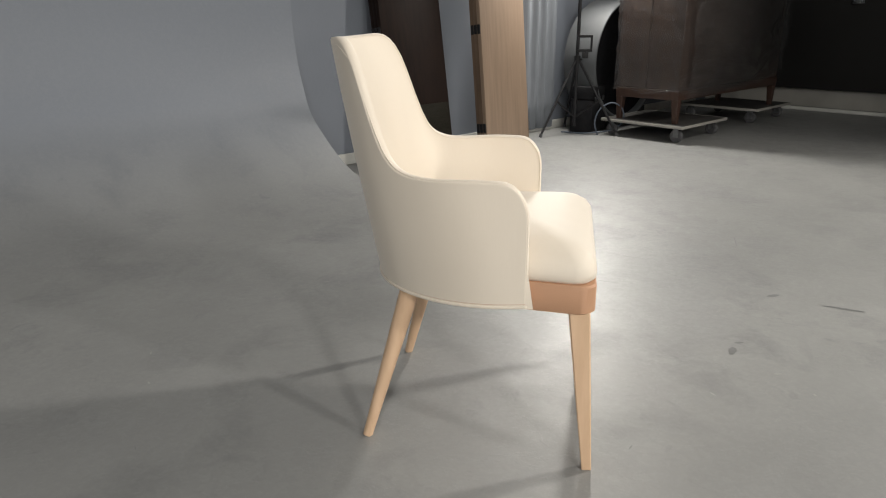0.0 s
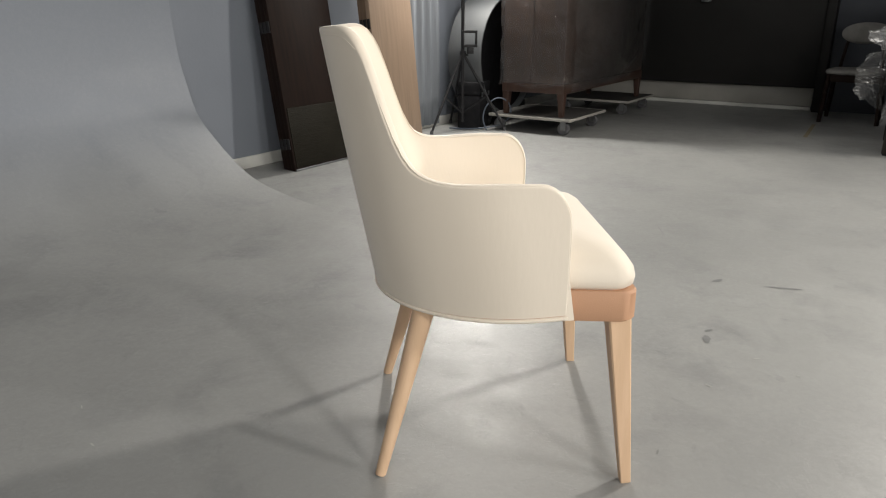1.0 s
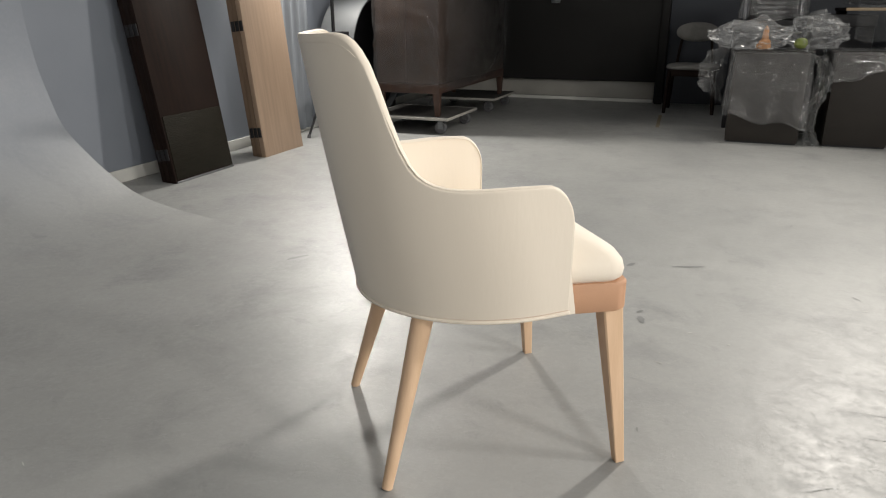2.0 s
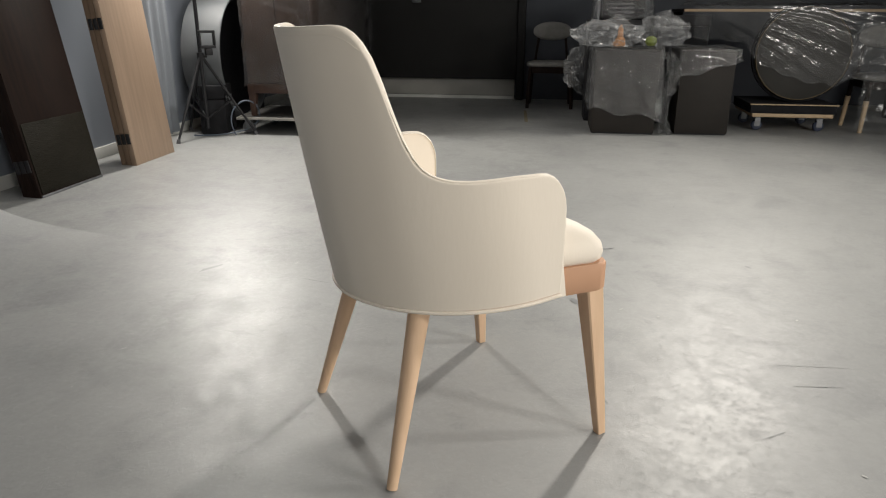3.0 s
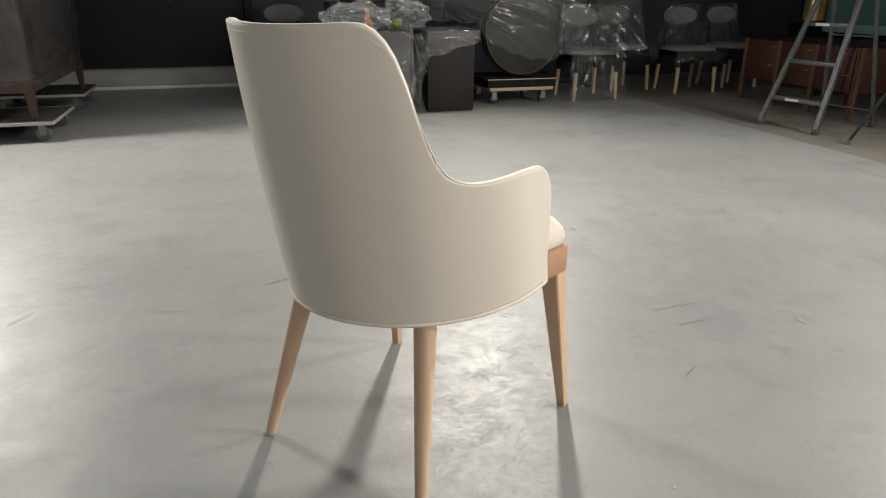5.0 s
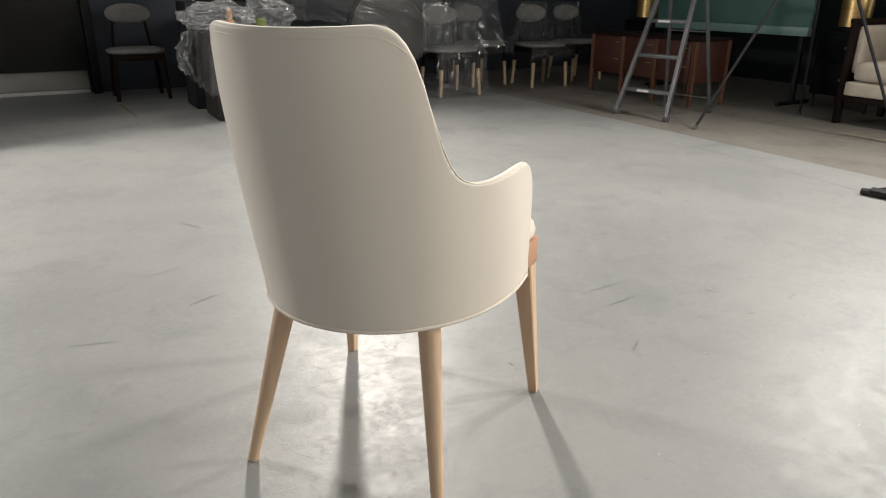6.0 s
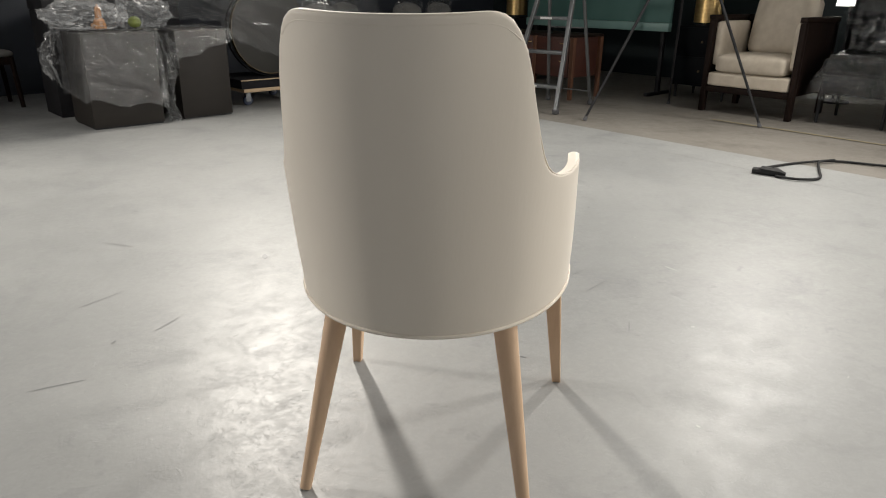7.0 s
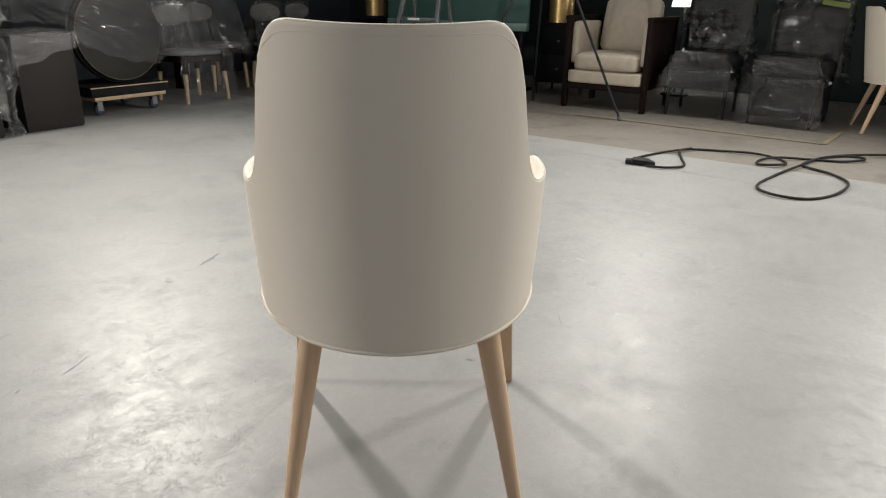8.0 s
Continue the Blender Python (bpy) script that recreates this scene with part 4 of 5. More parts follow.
def film_drop(m, seed):
    root = thing("film_strip", m, "clear plastic film hanging down between the plinths", "film")
    f = lambda a, b: Vector((-0.05 + 0.1 * a + 0.03 * math.sin(b * 7), -0.02 + 0.02 * math.sin(a * 9 + b * 4), 0.62 * (1 - b))) + crumple((a * 0.3, 0, b), 0.012, 9, seed)
    part("sheet", grid(14, 60, f), M_FILM_MILKY, root, "", 40)
    return root


film_drop(at(3.83, 2.53, 0.004), 2)


def side_film(m, seed):
    root = thing("film_strip", m, "clear plastic film hanging beside the plinth", "film")
    f = lambda a, b: Vector((-0.16 * (1 - a) - 0.05 * math.sin(b * 3), 0.03 + 0.3 * a, 0.66 - (0.3 + 0.12 * a) * b)) + crumple((a, 0.4, b), 0.018, 5, seed)
    part("sheet", grid(30, 36, f), M_FILM_SOFT, root, "", 60)
    return root


side_film(at(3.25, 2.56), 7)


def toy_cone(m):
    root = thing("card_ornament", m, "small orange folded ornament seen through film", "ornament")
    part("tip", lathe([(0.045, 0.0), (0.04, 0.05), (0.022, 0.07), (0.02, 0.13), (0.004, 0.16)], 10), M_ORANGE, root)
    part("foot", box((-0.055, -0.02, 0.0), (-0.02, 0.02, 0.035), 0.008), M_ORANGE, root)
    return root


toy_cone(at(3.46, 2.68, 0.668))


def fruit(m):
    root = thing("lime_ball", m, "small yellow-green ball seen through film", "ornament")
    part("ball", lathe([(0.004, 0.0), (0.03, 0.006), (0.045, 0.03), (0.04, 0.06), (0.02, 0.075), (0.004, 0.078)], 16), M_LIME, root)
    part("stalk", rod((0, 0, 0.076), (0.005, 0, 0.095), 0.004), M_WALNUT, root)
    return root


fruit(at(3.70, 2.68, 0.668))

# ---- round tabletop on its dolly, long table and its film ----
dolly(at(4.885, 3.10), "small plywood dolly with blue castors under the round tabletop", 0.62, 0.56, 0.145, M_PLY, 0.042, M_BLUEWHEEL, 0.03, group="furniture dollies")


def padded_block(m):
    root = thing("carry_block", m, "black padded block with pale edge on the small dolly", "block")
    part("pad", box((-0.33, -0.28, 0.0), (0.33, 0.28, 0.068), 0.004), M_BLACKCLOTH, root)
    part("top_sheet", box((-0.335, -0.285, 0.069), (0.335, 0.285, 0.076), 0.001), M_BLACKCLOTH, root, "black top sheet")
    part("edging", box((-0.336, -0.29, 0.068), (0.336, -0.286, 0.077), 0.001), M_PLY, root, "pale wooden front edging")
    return root


padded_block(at(4.885, 3.10, 0.145))


def round_top(m):
    root = thing("round_tabletop", m, "round smoked tabletop with brass rim stood on edge", "tabletop")
    R = 0.362
    part("disc", lathe([(0.01, -0.014), (R - 0.008, -0.014), (R - 0.004, -0.012), (R - 0.004, 0.012), (R - 0.008, 0.014), (0.01, 0.014)], 72, axis="y"), M_DISC, root)
    part("rim", lathe([(R - 0.006, -0.017), (R, -0.017), (R, 0.017), (R - 0.006, 0.017), (R - 0.0065, 0.0)], 72, axis="y", hollow=True), M_BRONZE, root, "thin brass rim")
    part("backing", lathe([(0.01, 0.02), (R + 0.02, 0.02), (R + 0.02, 0.06), (0.01, 0.06)], 48, axis="y"), M_BLACKCLOTH, root, "black backing board")
    return root


round_top(at(4.93, 2.96, 0.222 + 0.385) @ pose(0, 0, 0, -3, 0, 0))


def long_table(m):
    root = thing("long_table", m, "long narrow table with pale edge under plastic film", "table")
    part("tabletop", box((-1.0, -0.3, 0.925), (1.05, 0.35, 0.95), 0.003), M_WALNUT, root)
    part("edging", box((-1.0, -0.309, 0.927), (1.05, -0.301, 0.948), 0.001), M_PLY, root, "pale wood edging")
    for x in (-0.96, 1.01):
        for y in (0.2, 0.3):
            part("leg", box((x - 0.03, y - 0.03, 0), (x + 0.03, y + 0.03, 0.924), 0.004), M_WALNUT, root)
    return root


long_table(at(5.02, 3.52))


def table_film(m):
    root = thing("film_cover", m, "clear plastic film swagged over a long table and round top", "film")

    def f(a, b):
        x = -0.95 + 2.02 * a
        front = lerp_table(x, [(-0.95, -0.5), (-0.5, -0.61), (-0.42, -0.63), (0.3, -0.63), (0.5, -0.58), (1.1, -0.5)])
        hem = lerp_table(x, [(-0.95, 0.72), (-0.6, 0.70), (-0.42, 0.52), (-0.1, 0.40), (0.15, 0.37), (0.35, 0.44), (1.1, 0.46)]) + 0.012 * math.sin(x * 31)
        if b < 0.2:
            k = b / 0.2
            y, z = -0.15 + (front + 0.15) * k, 0.985 - 0.01 * k
        else:
            k = (b - 0.2) / 0.8
            slope = lerp_table(x, [(-0.95, 0.05), (0.25, 0.03), (0.45, 0.24), (1.1, 0.24)])
            y, z = front - slope * k ** 0.8, 0.975 + (hem - 0.975) * k
            # folds fan out from the upper corner and sag on their way
            dx, dz = x + 1.0, 1.06 - z
            r = math.hypot(dx, dz)
            phi = math.atan2(dz, dx) - 0.16 * (r - 1.0) ** 2 + 0.05 * noise.noise((x * 1.7, z * 2.3, 8.0))
            for f_, amp_, s_ in ((8.3, 0.034, 1.0), (15.1, 0.02, 4.0), (29.7, 0.009, 9.0)):
                q = phi * f_ + s_
                live = max(0.0, 0.35 + 1.2 * noise.noise((math.floor(q) * 3.7, r * 1.4, s_)))
                y -= amp_ * live * (1 - abs(2 * (q % 1.0) - 1)) ** 2.4 * min(1, k * 5)
        return Vector((x, y, z)) + crumple((x, 0.2, z), 0.0035, 4, 21)
    part("sheet", grid(150, 110, f), M_FILM_SWAG, root, "swagged front sheet", 60)
    over = lambda a, b: Vector((-0.95 + 2.0 * a, -0.16 + 0.5 * b, 0.985 + 0.05 * max(0, noise.noise((a * 5, b * 3, 2))))) + crumple((a * 2, b, 0.9), 0.016, 7, 4)
    part("top_sheet", grid(110, 36, over), M_FILM_MILKY, root, "crumpled film on the tabletop", 40)
    return root


table_film(at(5.02, 3.52))


def crate(m, sx, sy, h, label):
    root = thing("storage_crate", m, label, "crate", "dark crates")
    part("body", box((0, 0, 0), (sx, sy, h * 0.9), 0.006), M_BLACKCLOTH, root)
    part("lid", box((-0.006, -0.006, h * 0.902), (sx + 0.006, sy + 0.006, h), 0.005), M_BLACK, root)
    return root


crate(at(3.24, 3.17), 0.5, 0.4, 0.86, "black storage crate standing behind the plinths")
crate(at(3.80, 3.12), 0.42, 0.4, 0.9, "black storage crate standing behind the plinths")


def appliance(m):
    root = thing("wrapped_appliance", m, "dark appliance with a pale slatted front under film", "appliance")
    part("body", box((0.0, 0.0, 0.0), (0.36, 0.3, 0.24), 0.012), M_BLACK, root)
    for k in range(4):
        part("slat", box((0.06, -0.008, 0.05 + 0.035 * k), (0.26, -0.0005, 0.066 + 0.035 * k), 0.002), M_RUBBER, root)
    part("post", rod((-0.03, 0.0, 0.0), (-0.03, 0.0, 0.3), 0.011), M_STEEL, root, "bright metal post")
    part("film", film_box((-0.06, -0.02), (0.4, 0.32, 0.27), lambda a, s: 0.01 + 0.02 * math.sin(a * 9 + s), 0.01, 8, 26, 6.0), M_FILM_MILKY, root, "crumpled film cover", 180)
    return root


appliance(at(3.34, 3.20, 0.861))

# ---- ladder, sideboard, bed side, armchair row ----


def step_ladder(m):
    """Aluminium step ladder standing open; steps face -x."""
    root = thing("step_ladder", m, "worn aluminium step ladder standing open", "ladder")
    top, run, back = 1.22, 0.43, 0.69
    half = lambda z: 0.24 - 0.085 * z
    half_back = lambda z: 0.215 - 0.055 * z
    depth = lambda z: back + (run + 0.03 - back) * z / (top - 0.04)
    for s in (-1, 1):
        front = part("front_rail", rod((0, s * half(0), 0.02), (run, s * half(top), top), 0.0165, square=True), M_ALU, root)
        part("foot", box((-0.022, s * half(0) - 0.022, 0.0), (0.026, s * half(0) + 0.022, 0.04), 0.006), M_RUBBER, front, "grey rubber foot")
        rear = part("rear_rail", rod((back, s * half_back(0), 0.02), (run + 0.03, s * half_back(top), top - 0.04), 0.012, square=True), M_ALU, root)
        part("foot", box((back - 0.02, s * half_back(0) - 0.018, 0.0), (back + 0.02, s * half_back(0) + 0.018, 0.04), 0.006), M_RUBBER, rear, "grey rubber foot")
    for i in range(4):
        z = 0.215 + 0.268 * i
        x, w = run * z / top, half(z) - 0.014
        step = part("step", box((x - 0.022, -w, z - 0.024), (x + 0.06, w, z + 0.004), 0.003), M_STEP, root, "ribbed grey step")
        if i in (0, 2):
            part("sticker", box((x - 0.0245, -0.02, z - 0.019), (x - 0.0225, 0.09, z - 0.001)), M_LABEL, step, "white warning sticker")
    for z in (0.12, 0.66):
        part("rear_brace", rod((depth(z), -half_back(z), z), (depth(z), half_back(z), z), 0.007), M_ALU, root)
    part("top_cap", box((run - 0.06, -0.15, top - 0.01), (run + 0.1, 0.15, top + 0.03), 0.01), M_RUBBER, root)
    return root


step_ladder(at(6.325, 1.148, 0, 10))


def sideboard(m):
    root = thing("sideboard", m, "red-brown sideboard on square wooden legs", "sideboard")
    part("body", box((0.0, 0.03, 0.2), (0.44, 1.30, 0.56), 0.004), M_RED, root)
    part("top", box((-0.012, 0.0, 0.561), (0.45, 1.33, 0.585), 0.004), M_WALNUT, root, "dark top board")
    for i, (y, z0, z1) in enumerate(((0.05, 0.215, 0.55), (0.47, 0.215, 0.55), (0.89, 0.215, 0.55))):
        door = part("door", box((-0.014, y, z0), (-0.001, y + 0.39, z1), 0.003), M_RED, root)
        part("handle", box((-0.022, y + 0.03, 0.50), (-0.0145, y + 0.10, 0.506), 0.001), M_GOLD, door, "small brass pull")
        part("handle", box((-0.022, y + 0.03, 0.34), (-0.0145, y + 0.10, 0.346), 0.001), M_GOLD, door, "small brass pull")
    for x in (0.0, 0.42):
        for y in (0.015, 0.455, 0.875, 1.305):
            part("leg", rod((x, y, 0.56), (x, y, 0.0), 0.022, 0.017, square=True), M_REDLEG, root, "square teak leg")
    return root


sideboard(at(7.10, 1.32))


def green_table(m):
    root = thing("green_display_panel", m, "sea-green lacquered display panel with pale lower edge", "display panel")
    part("panel", box((0.0, -0.89, 0.685), (0.035, 0.89, 1.7), 0.003), M_GREEN, root)
    part("ledge", box((-0.02, -0.89, 0.605), (0.04, 0.89, 0.682), 0.004), M_GREENLIP, root, "pale sea-green ledge")
    for y in (-0.8, 0.8):
        part("post", box((0.04, y - 0.02, 0.0), (0.08, y + 0.02, 1.7), 0.003), M_BLACK, root)
        part("foot", box((-0.15, y - 0.02, 0.0), (0.3, y + 0.02, 0.03), 0.003), M_BLACK, root)
    return root


green_table(at(8.05, 1.825))


def night_stand(m):
    root = thing("night_stand", m, "dark navy night stand with two drawers", "night stand", "night stands")
    part("body", box((0, -0.27, 0.12), (0.42, 0.27, 0.665), 0.004), M_NAVY, root)
    for z in (0.14, 0.405):
        dr = part("drawer", box((-0.014, -0.25, z), (-0.001, 0.25, z + 0.245), 0.003), M_NAVY, root)
        part("knob", lathe([(0.004, -0.03), (0.011, -0.028), (0.011, -0.018), (0.005, -0.0145)], 12, axis="x"), M_BRONZE, dr, "small bronze knob")
        dr.children[-1].location = (0, 0, z + 0.12)
    for x in (0.03, 0.39):
        for y in (-0.24, 0.24):
            part("leg", rod((x, y, 0.12), (x, y, 0), 0.016, 0.011), M_BLACK, root)
    return root


def table_lamp(m):
    root = thing("table_lamp", m, "table lamp with a brushed gold drum shade", "lamp", "gold lamps")
    part("shade", lathe([(0.118, 0.03), (0.122, 0.03), (0.122, 0.38), (0.118, 0.38)], 32, hollow=True), M_GOLD, root, "brushed gold drum shade")
    part("base", lathe([(0.09, 0.0), (0.09, 0.012), (0.012, 0.018), (0.012, 0.3), (0.004, 0.31)], 24), M_BLACK, root)
    return root


for d_ in (0.62, 3.02):
    night_stand(at(8.14, d_))
    table_lamp(at(8.27, d_ + 0.06, 0.666))


def lounge_chair(m):
    """Faces -x: open dark wood frame, linen seat and back."""
    root = thing("lounge_chair", m, "dark walnut lounge chair with oatmeal linen cushions", "armchair")
    W, Dp = 0.365, 0.68
    for s in (-1, 1):
        y = s * W
        bm = box((0.0, y - 0.022, 0.0), (0.055, y + 0.022, 0.745), 0.004)
        part("front_post", bm, M_WALNUT, root)
        part("rear_post", box((Dp - 0.055, y - 0.022, 0.0), (Dp, y + 0.022, 0.745), 0.004), M_WALNUT, root)
        part("side_panel", box((0.056, y - 0.014, 0.19), (Dp - 0.056, y + 0.014, 0.744), 0.002), M_WALNUT, root)
        part("arm_rail", box((-0.004, y - 0.027, 0.746), (Dp + 0.004, y + 0.027, 0.785), 0.004), M_WALNUT, root)
        part("arm_pad", cushion((0.05, min(y - s * 0.075, y - s * 0.016), 0.38), (Dp - 0.1, max(y - s * 0.075, y - s * 0.016), 0.735), 0.022, 0.004), M_ARMLINEN, root, "linen inner arm pad", 180)
    part("front_rail", box((0.006, -W + 0.024, 0.165), (0.05, W - 0.024, 0.215), 0.003), M_WALNUT, root)
    part("back_panel", box((Dp - 0.045, -W + 0.024, 0.165), (Dp - 0.01, W - 0.024, 0.745), 0.003), M_WALNUT, root)
    part("back_rail", box((Dp - 0.055, -W + 0.028, 0.746), (Dp + 0.004, W - 0.028, 0.785), 0.003), M_WALNUT, root)
    part("seat_base", cushion((-0.012, -W + 0.03, 0.216), (Dp - 0.06, W - 0.03, 0.33), 0.02, 0.006), M_ARMLINEN, root, "linen seat platform", 180)
    part("seat_cushion", cushion((-0.016, -W + 0.078, 0.332), (Dp - 0.15, W - 0.078, 0.475), 0.035, 0.022), M_ARMLINEN, root, "plump linen seat cushion", 180)
    back = part("back_cushion", cushion((-0.075, -0.255, 0.0), (0.075, 0.255, 0.47), 0.05, 0.02), M_ARMLINEN, root, "plump linen back cushion", 180)
    back.matrix_local = pose(Dp - 0.17, 0, 0.47, 0, 14, 0)
    return root


lounge_chair(at(7.53, -0.115, 0, 0))


def wrapped_chair(m, label, hem, seed):
    root = thing("wrapped_chair", m, label, "chair", "film-wrapped black chairs")
    # added block: stands in for the shade under the seat
    part("seat_base", box((0.0, -0.25, 0.22 if hem > 0.1 else 0.06), (0.5, 0.25, 0.372), 0.01), M_BLACKCLOTH, root, "added black block for the dark under the seat")
    part("seat", cushion((-0.02, -0.26, 0.36), (0.5, 0.26, 0.5), 0.045, 0.02), M_BLACKCLOTH, root, "black upholstered seat", 180)
    back = part("backrest", cushion((-0.05, -0.26, 0), (0.05, 0.26, 0.62), 0.045, 0.01), M_BLACKCLOTH, root, "black upholstered back", 180)
    back.matrix_local = pose(0.48, 0, 0.44, 0, 10, 0)
    for x in (0.02, 0.48):
        for y in (-0.23, 0.23):
            part("leg", rod((x, y, 0.37), (x + (0.03 if x > 0.2 else -0.02), y, 0.0), 0.017, 0.012), M_BLACK, root)

    def f(a, b):
        t = a * 4
        x = lerp_table(t, [(0, -0.07), (1, -0.05), (2, 0.38), (3, 0.5), (4, 0.72)])
        z = lerp_table(t, [(0, hem), (1, 0.525), (2, 0.54), (3, 1.12), (4, 0.4)])
        w = lerp_table(t, [(0, 0.32), (1, 0.3), (2, 0.3), (3, 0.29), (4, 0.33)])
        y = (2 * b - 1) * w
        e = max(0, abs(2 * b - 1) - 0.7) / 0.3
        z -= e * 0.2 * (1 if t < 3 else 0.6) * min(1, t)
        # sharp pleats: upright on the hanging front, slanting on the back
        q = y * 11 + 1.6 * noise.noise((y * 3, z * 4, seed)) + (z * 6 if t > 1.9 else 2.5 * z)
        live = max(0.0, 0.3 + 1.3 * noise.noise((math.floor(q) * 2.9, z * 5, seed)))
        x -= 0.034 * live * (1 - abs(2 * (q % 1.0) - 1)) ** 2.5
        q2 = z * 15 + 1.2 * noise.noise((y * 5, z * 2, seed + 7))
        x -= 0.022 * max(0.0, noise.noise((y * 6, math.floor(q2) * 3.1, seed))) * (1 - abs(2 * (q2 % 1.0) - 1)) ** 2.5
        return Vector((x, y, max(0.006, z))) + crumple((x * 0.8, y * 0.8, z * 1.3), 0.0115, 7, seed)
    if hem < 0.1:
        strap = part("strap", box((-0.004, -0.1, -0.02), (0.004, 0.1, 0.02), 0.002), M_LIME, root, "yellow-green tape strap")
        strap.matrix_local = pose(0.436, -0.17, 0.915, 8, 12, 0)
    part("film", grid(140, 90, f), M_FILM_CLEAR, root, "clear plastic film cover", 60)
    return root


wrapped_chair(at(7.70, -0.875, 0, 3), "black upholstered chair wrapped in clear plastic film", 0.19, 3)
wrapped_chair(at(7.68, -1.54, 0, -4), "black upholstered chair wrapped to the floor in clear film", 0.02, 8)
spare = copy_thing(hero, at(8.02, -2.3, 0, -75))
tagged(spare, "second cream leather dining armchair on beech legs by the wall", "chair", "")


def glow_lamp(m):
    root = thing("floor_lamp", m, "lit floor lamp with a small white shade", "lamp")
    part("shade", lathe([(0.13, 0.0), (0.10, 0.22), (0.095, 0.22), (0.125, 0.0)], 28, hollow=True), M_LAMPGLOW, root, "lit white shade")
    part("pole", rod((0, 0, -0.85), (0, 0, 0.1), 0.01), M_BLACK, root)
    part("base", lathe([(0.14, -0.86), (0.14, -0.845), (0.02, -0.83), (0.01, -0.82)], 24), M_BLACK, root)
    return root


glow_lamp(at(9.0, -0.31, 0.86))
C_ = (ROOM.inverted() @ Vector((4.5, 0.11, 0)))
FEET = [ROOM.inverted() @ Vector(p) for p in ((4.226, 0.84, 0), (4.058, -0.452, 0), (5.21, -0.07, 0))]
light_stand(at(C_.x, C_.y), "tall black tripod light stand before the lounge chair", 0.75, 1.45, 2.6, 0, feet=[(p.x - C_.x, p.y - C_.y) for p in FEET], tube_r=0.012)

# ---- cable on the floor ----


def extension_cable():
    root = thing("extension_cable", Matrix.Identity(4), "black extension cable lying in loops on the floor", "cable")
    z = 0.007
    pts = [(2.50, 0.06), (2.42, -0.02), (2.47, -0.16), (2.66, -0.25), (2.85, -0.34), (2.90, -0.48), (2.84, -0.62), (2.72, -0.78), (2.57, -0.86), (2.45, -0.82), (2.41, -0.72), (2.46, -0.64), (2.56, -0.72), (2.59, -0.86), (2.54, -1.05), (2.46, -1.22), (2.47, -1.38), (2.58, -1.40), (2.60, -1.26), (2.52, -1.08), (2.40, -0.90), (2.18, -0.92), (1.95, -0.84), (1.78, -0.62), (1.73, -0.42), (1.82, -0.29), (2.0, -0.33), (2.2, -0.58), (2.37, -0.85), (2.55, -1.12), (2.62, -1.35), (2.58, -1.62), (2.5, -2.1), (2.2, -2.8)]
    path = spline([(x, y, z + 0.006 * (i % 3 == 1)) for i, (x, y) in enumerate(pts)], 7)
    part("cord", tube(path, 0.0075, 8), M_CABLE, root, "", 180)
    part("cord", tube(spline([(2.62, 0.13, 0.012), (2.72, 0.0, 0.008), (2.83, -0.2, 0.008), (2.9, -0.45, 0.015)], 8), 0.0075, 8), M_CABLE, root, "", 180)
    sock = part("socket", loft([[Vector((x * w, y, z * h + 0.001)) for x, z in ((-1, 0.2), (-0.75, 0), (0.75, 0), (1, 0.2), (1, 0.8), (0.6, 1), (-0.6, 1), (-1, 0.8))] for y, w, h in ((-0.085, 0.012, 0.02), (-0.06, 0.02, 0.03), (-0.045, 0.031, 0.036), (0.04, 0.031, 0.04), (0.05, 0.022, 0.03), (0.085, 0.02, 0.028))]), M_CABLE, root, "black cable socket", 40)
    sock.matrix_local = pose(2.555, 0.075, 0.002, 0, 0, -30)
    return root


extension_cable()


# ---- scuffs, scratches and chips in the floor paint ----


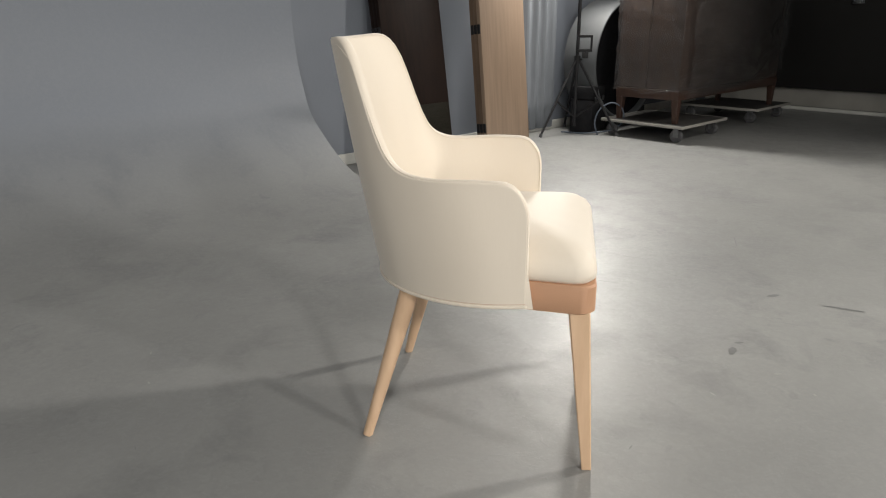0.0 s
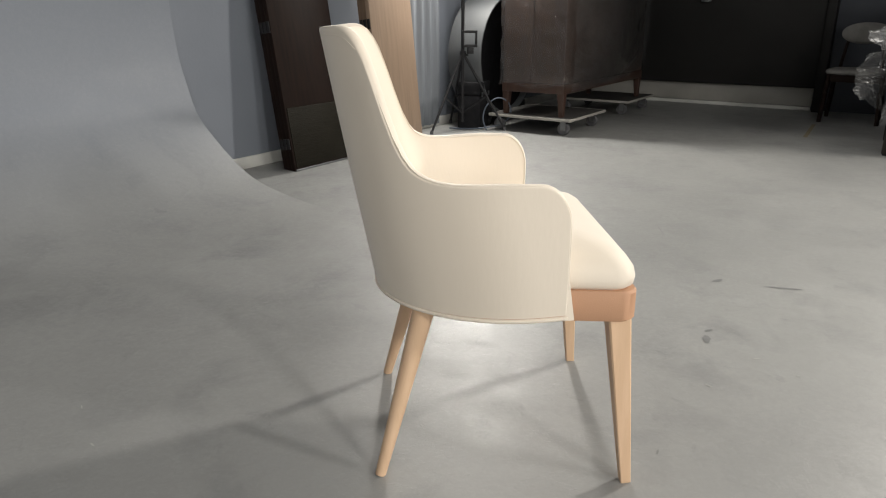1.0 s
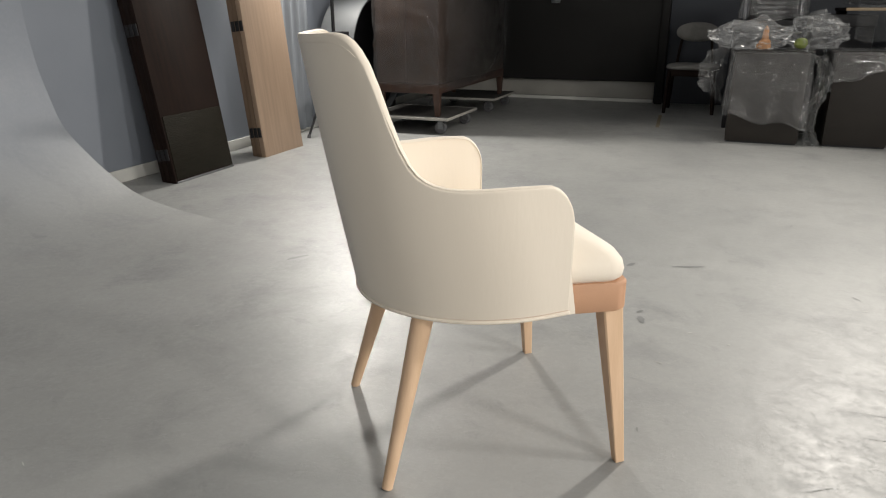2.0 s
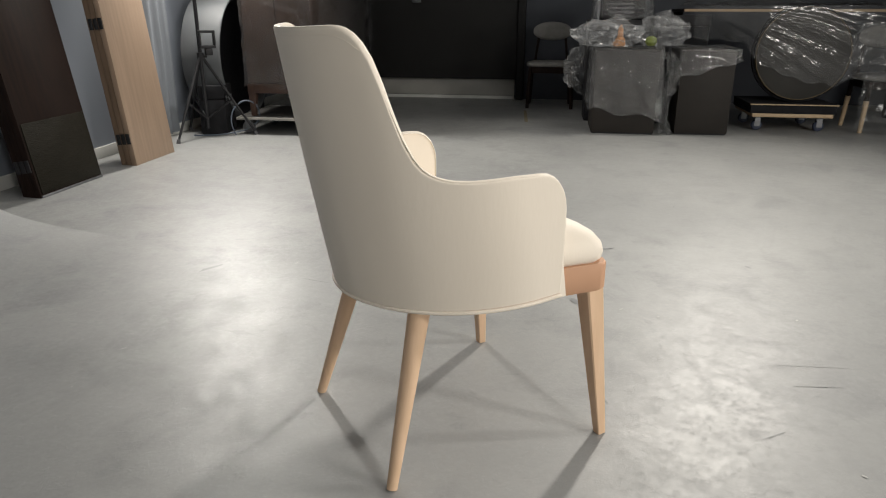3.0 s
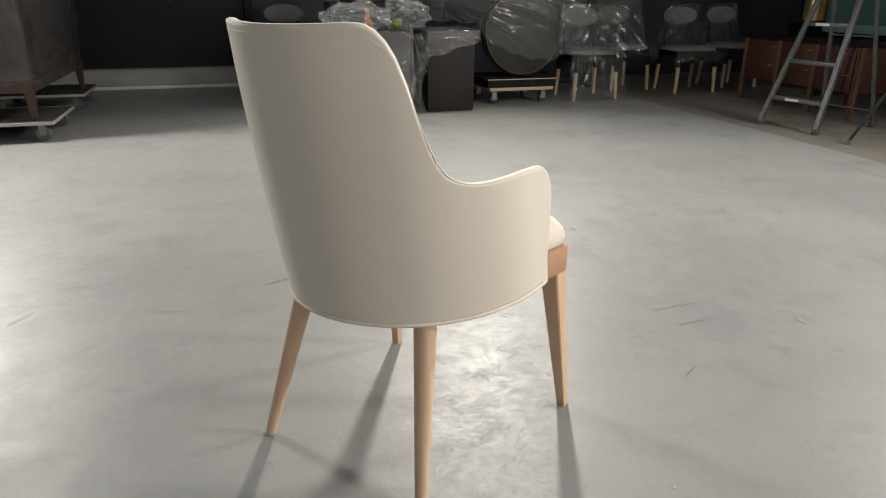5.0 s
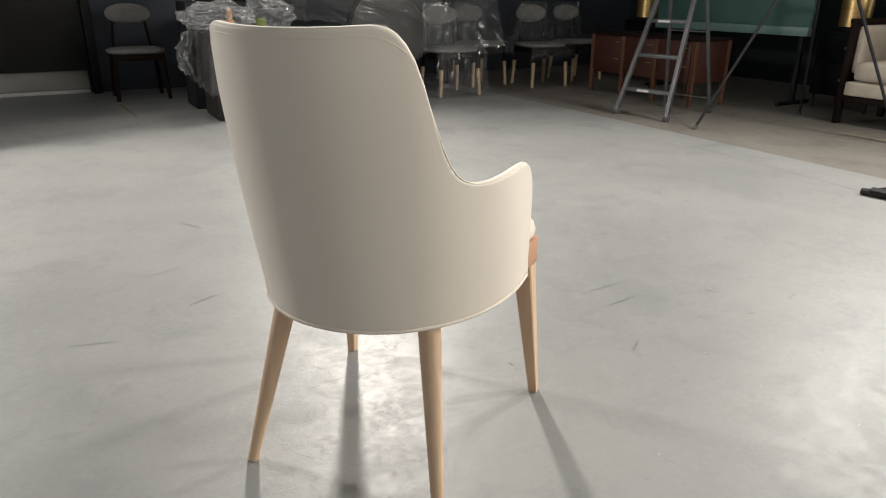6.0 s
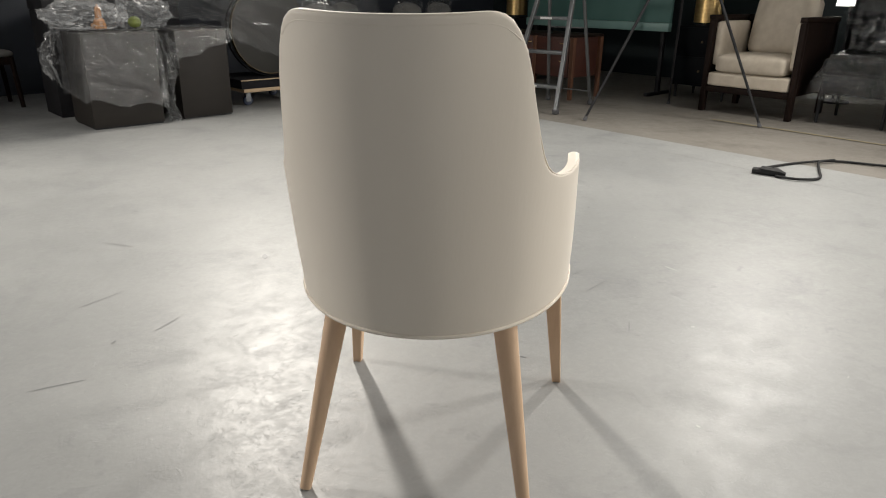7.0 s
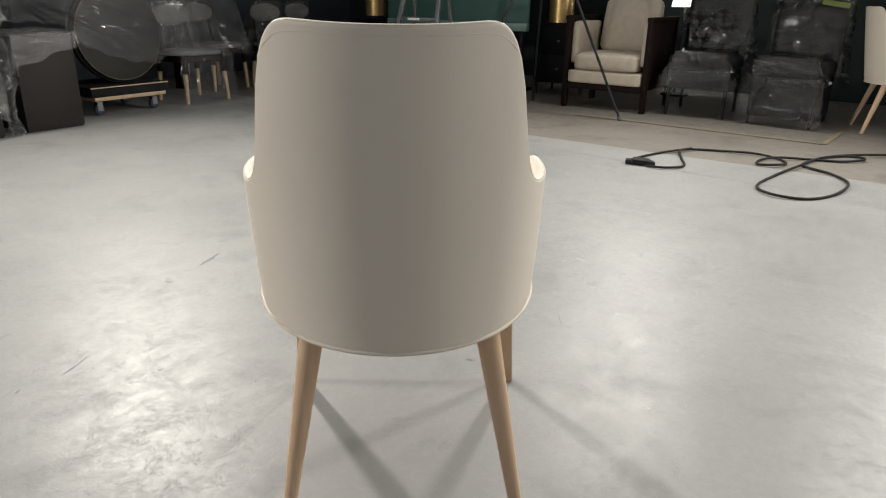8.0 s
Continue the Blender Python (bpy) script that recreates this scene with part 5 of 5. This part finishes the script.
def floor_marks(name, mat, label, spots, count, seed):
    """Thin irregular marks lying on the floor: (x, y, length, width, turn)."""
    rnd = random.Random(seed)
    spots = list(spots)
    for _ in range(count):
        spots.append((rnd.uniform(-1.0, 3.2), rnd.uniform(0.4, 4.2), rnd.uniform(0.005, 0.022), rnd.uniform(0.002, 0.007), rnd.uniform(0, 180)))
    bm = bmesh.new()
    for x, y, l, w, turn in spots:
        c, s = math.cos(radians(turn)), math.sin(radians(turn))
        ring = []
        for k in range(14):
            t = 2 * math.pi * k / 14
            r = 1 + 0.35 * noise.noise((math.cos(t) * 2 + x * 9, math.sin(t) * 2 + y * 9, seed))
            a, b = l / 2 * math.cos(t) * r, w / 2 * math.sin(t) * r
            ring.append(bm.verts.new((x + a * c - b * s, y + a * s + b * c, 0.0011 if mat is M_SCUFF else 0.0014)))
        bm.faces.new(ring)
    ob = new(name, mesh_of(name, bm, mat))
    return tagged(ob, label, "floor marks", "", "stuff")


floor_marks("floor_scuffs", M_SCUFF, "dark scuffs and scratches on the grey floor", [
    (1.112, 2.49, 0.05, 0.02, 20), (0.822, 2.066, 0.05, 0.022, 60), (1.30, 2.38, 0.12, 0.014, -25), (0.86, 2.12, 0.03, 0.012, 10), (0.55, 2.62, 0.10, 0.006, 160), (1.02, 1.36, 0.22, 0.002, -42),
    (0.92, 1.30, 0.14, 0.003, -40), (0.62, 1.25, 0.08, 0.003, -12), (1.6, 1.9, 0.03, 0.008, 80), (2.1, 2.6, 0.025, 0.006, 30), (0.7, 2.9, 0.16, 0.003, -30), (1.9, 0.7, 0.02, 0.008, 15), (2.9, 0.62, 0.06, 0.006, 60), (1.2, 3.1, 0.14, 0.004, 75), (-0.5, 2.9, 0.1, 0.012, 30), (-0.1, 3.1, 0.18, 0.02, 10), (0.2, 2.75, 0.13, 0.004, 120)], 26, 5)


def floor_crack(points, width):
    """A hairline joint wandering across the painted floor."""
    bm = bmesh.new()
    path = spline([(x, y, 0.0012) for x, y in points], 12)
    grid(len(path) - 1, 1, lambda a, e: path[min(len(path) - 1, round(a * (len(path) - 1)))] + Vector((0, (e - 0.5) * width * (0.5 + abs(noise.noise((a * 30, 0, 0)))) + 0.004 * noise.noise((a * 14, 1, 0)), 0)), bm)
    ob = new("floor_crack", mesh_of("floor_crack", bm, M_SCUFF))
    return tagged(ob, "hairline crack in the grey floor paint", "floor marks", "", "stuff")


floor_crack([(3.6, 0.92), (3.225, 0.607), (2.75, 0.21), (2.278, -0.163), (1.9, -0.5)], 0.006)
floor_marks("floor_chips", M_CHIP, "small pale chips and specks on the grey floor", [(-0.31, 3.78, 0.10, 0.004, -62), (-0.29, 3.74, 0.09, 0.003, 20), (1.1, 1.0, 0.05, 0.008, 40)], 40, 9)
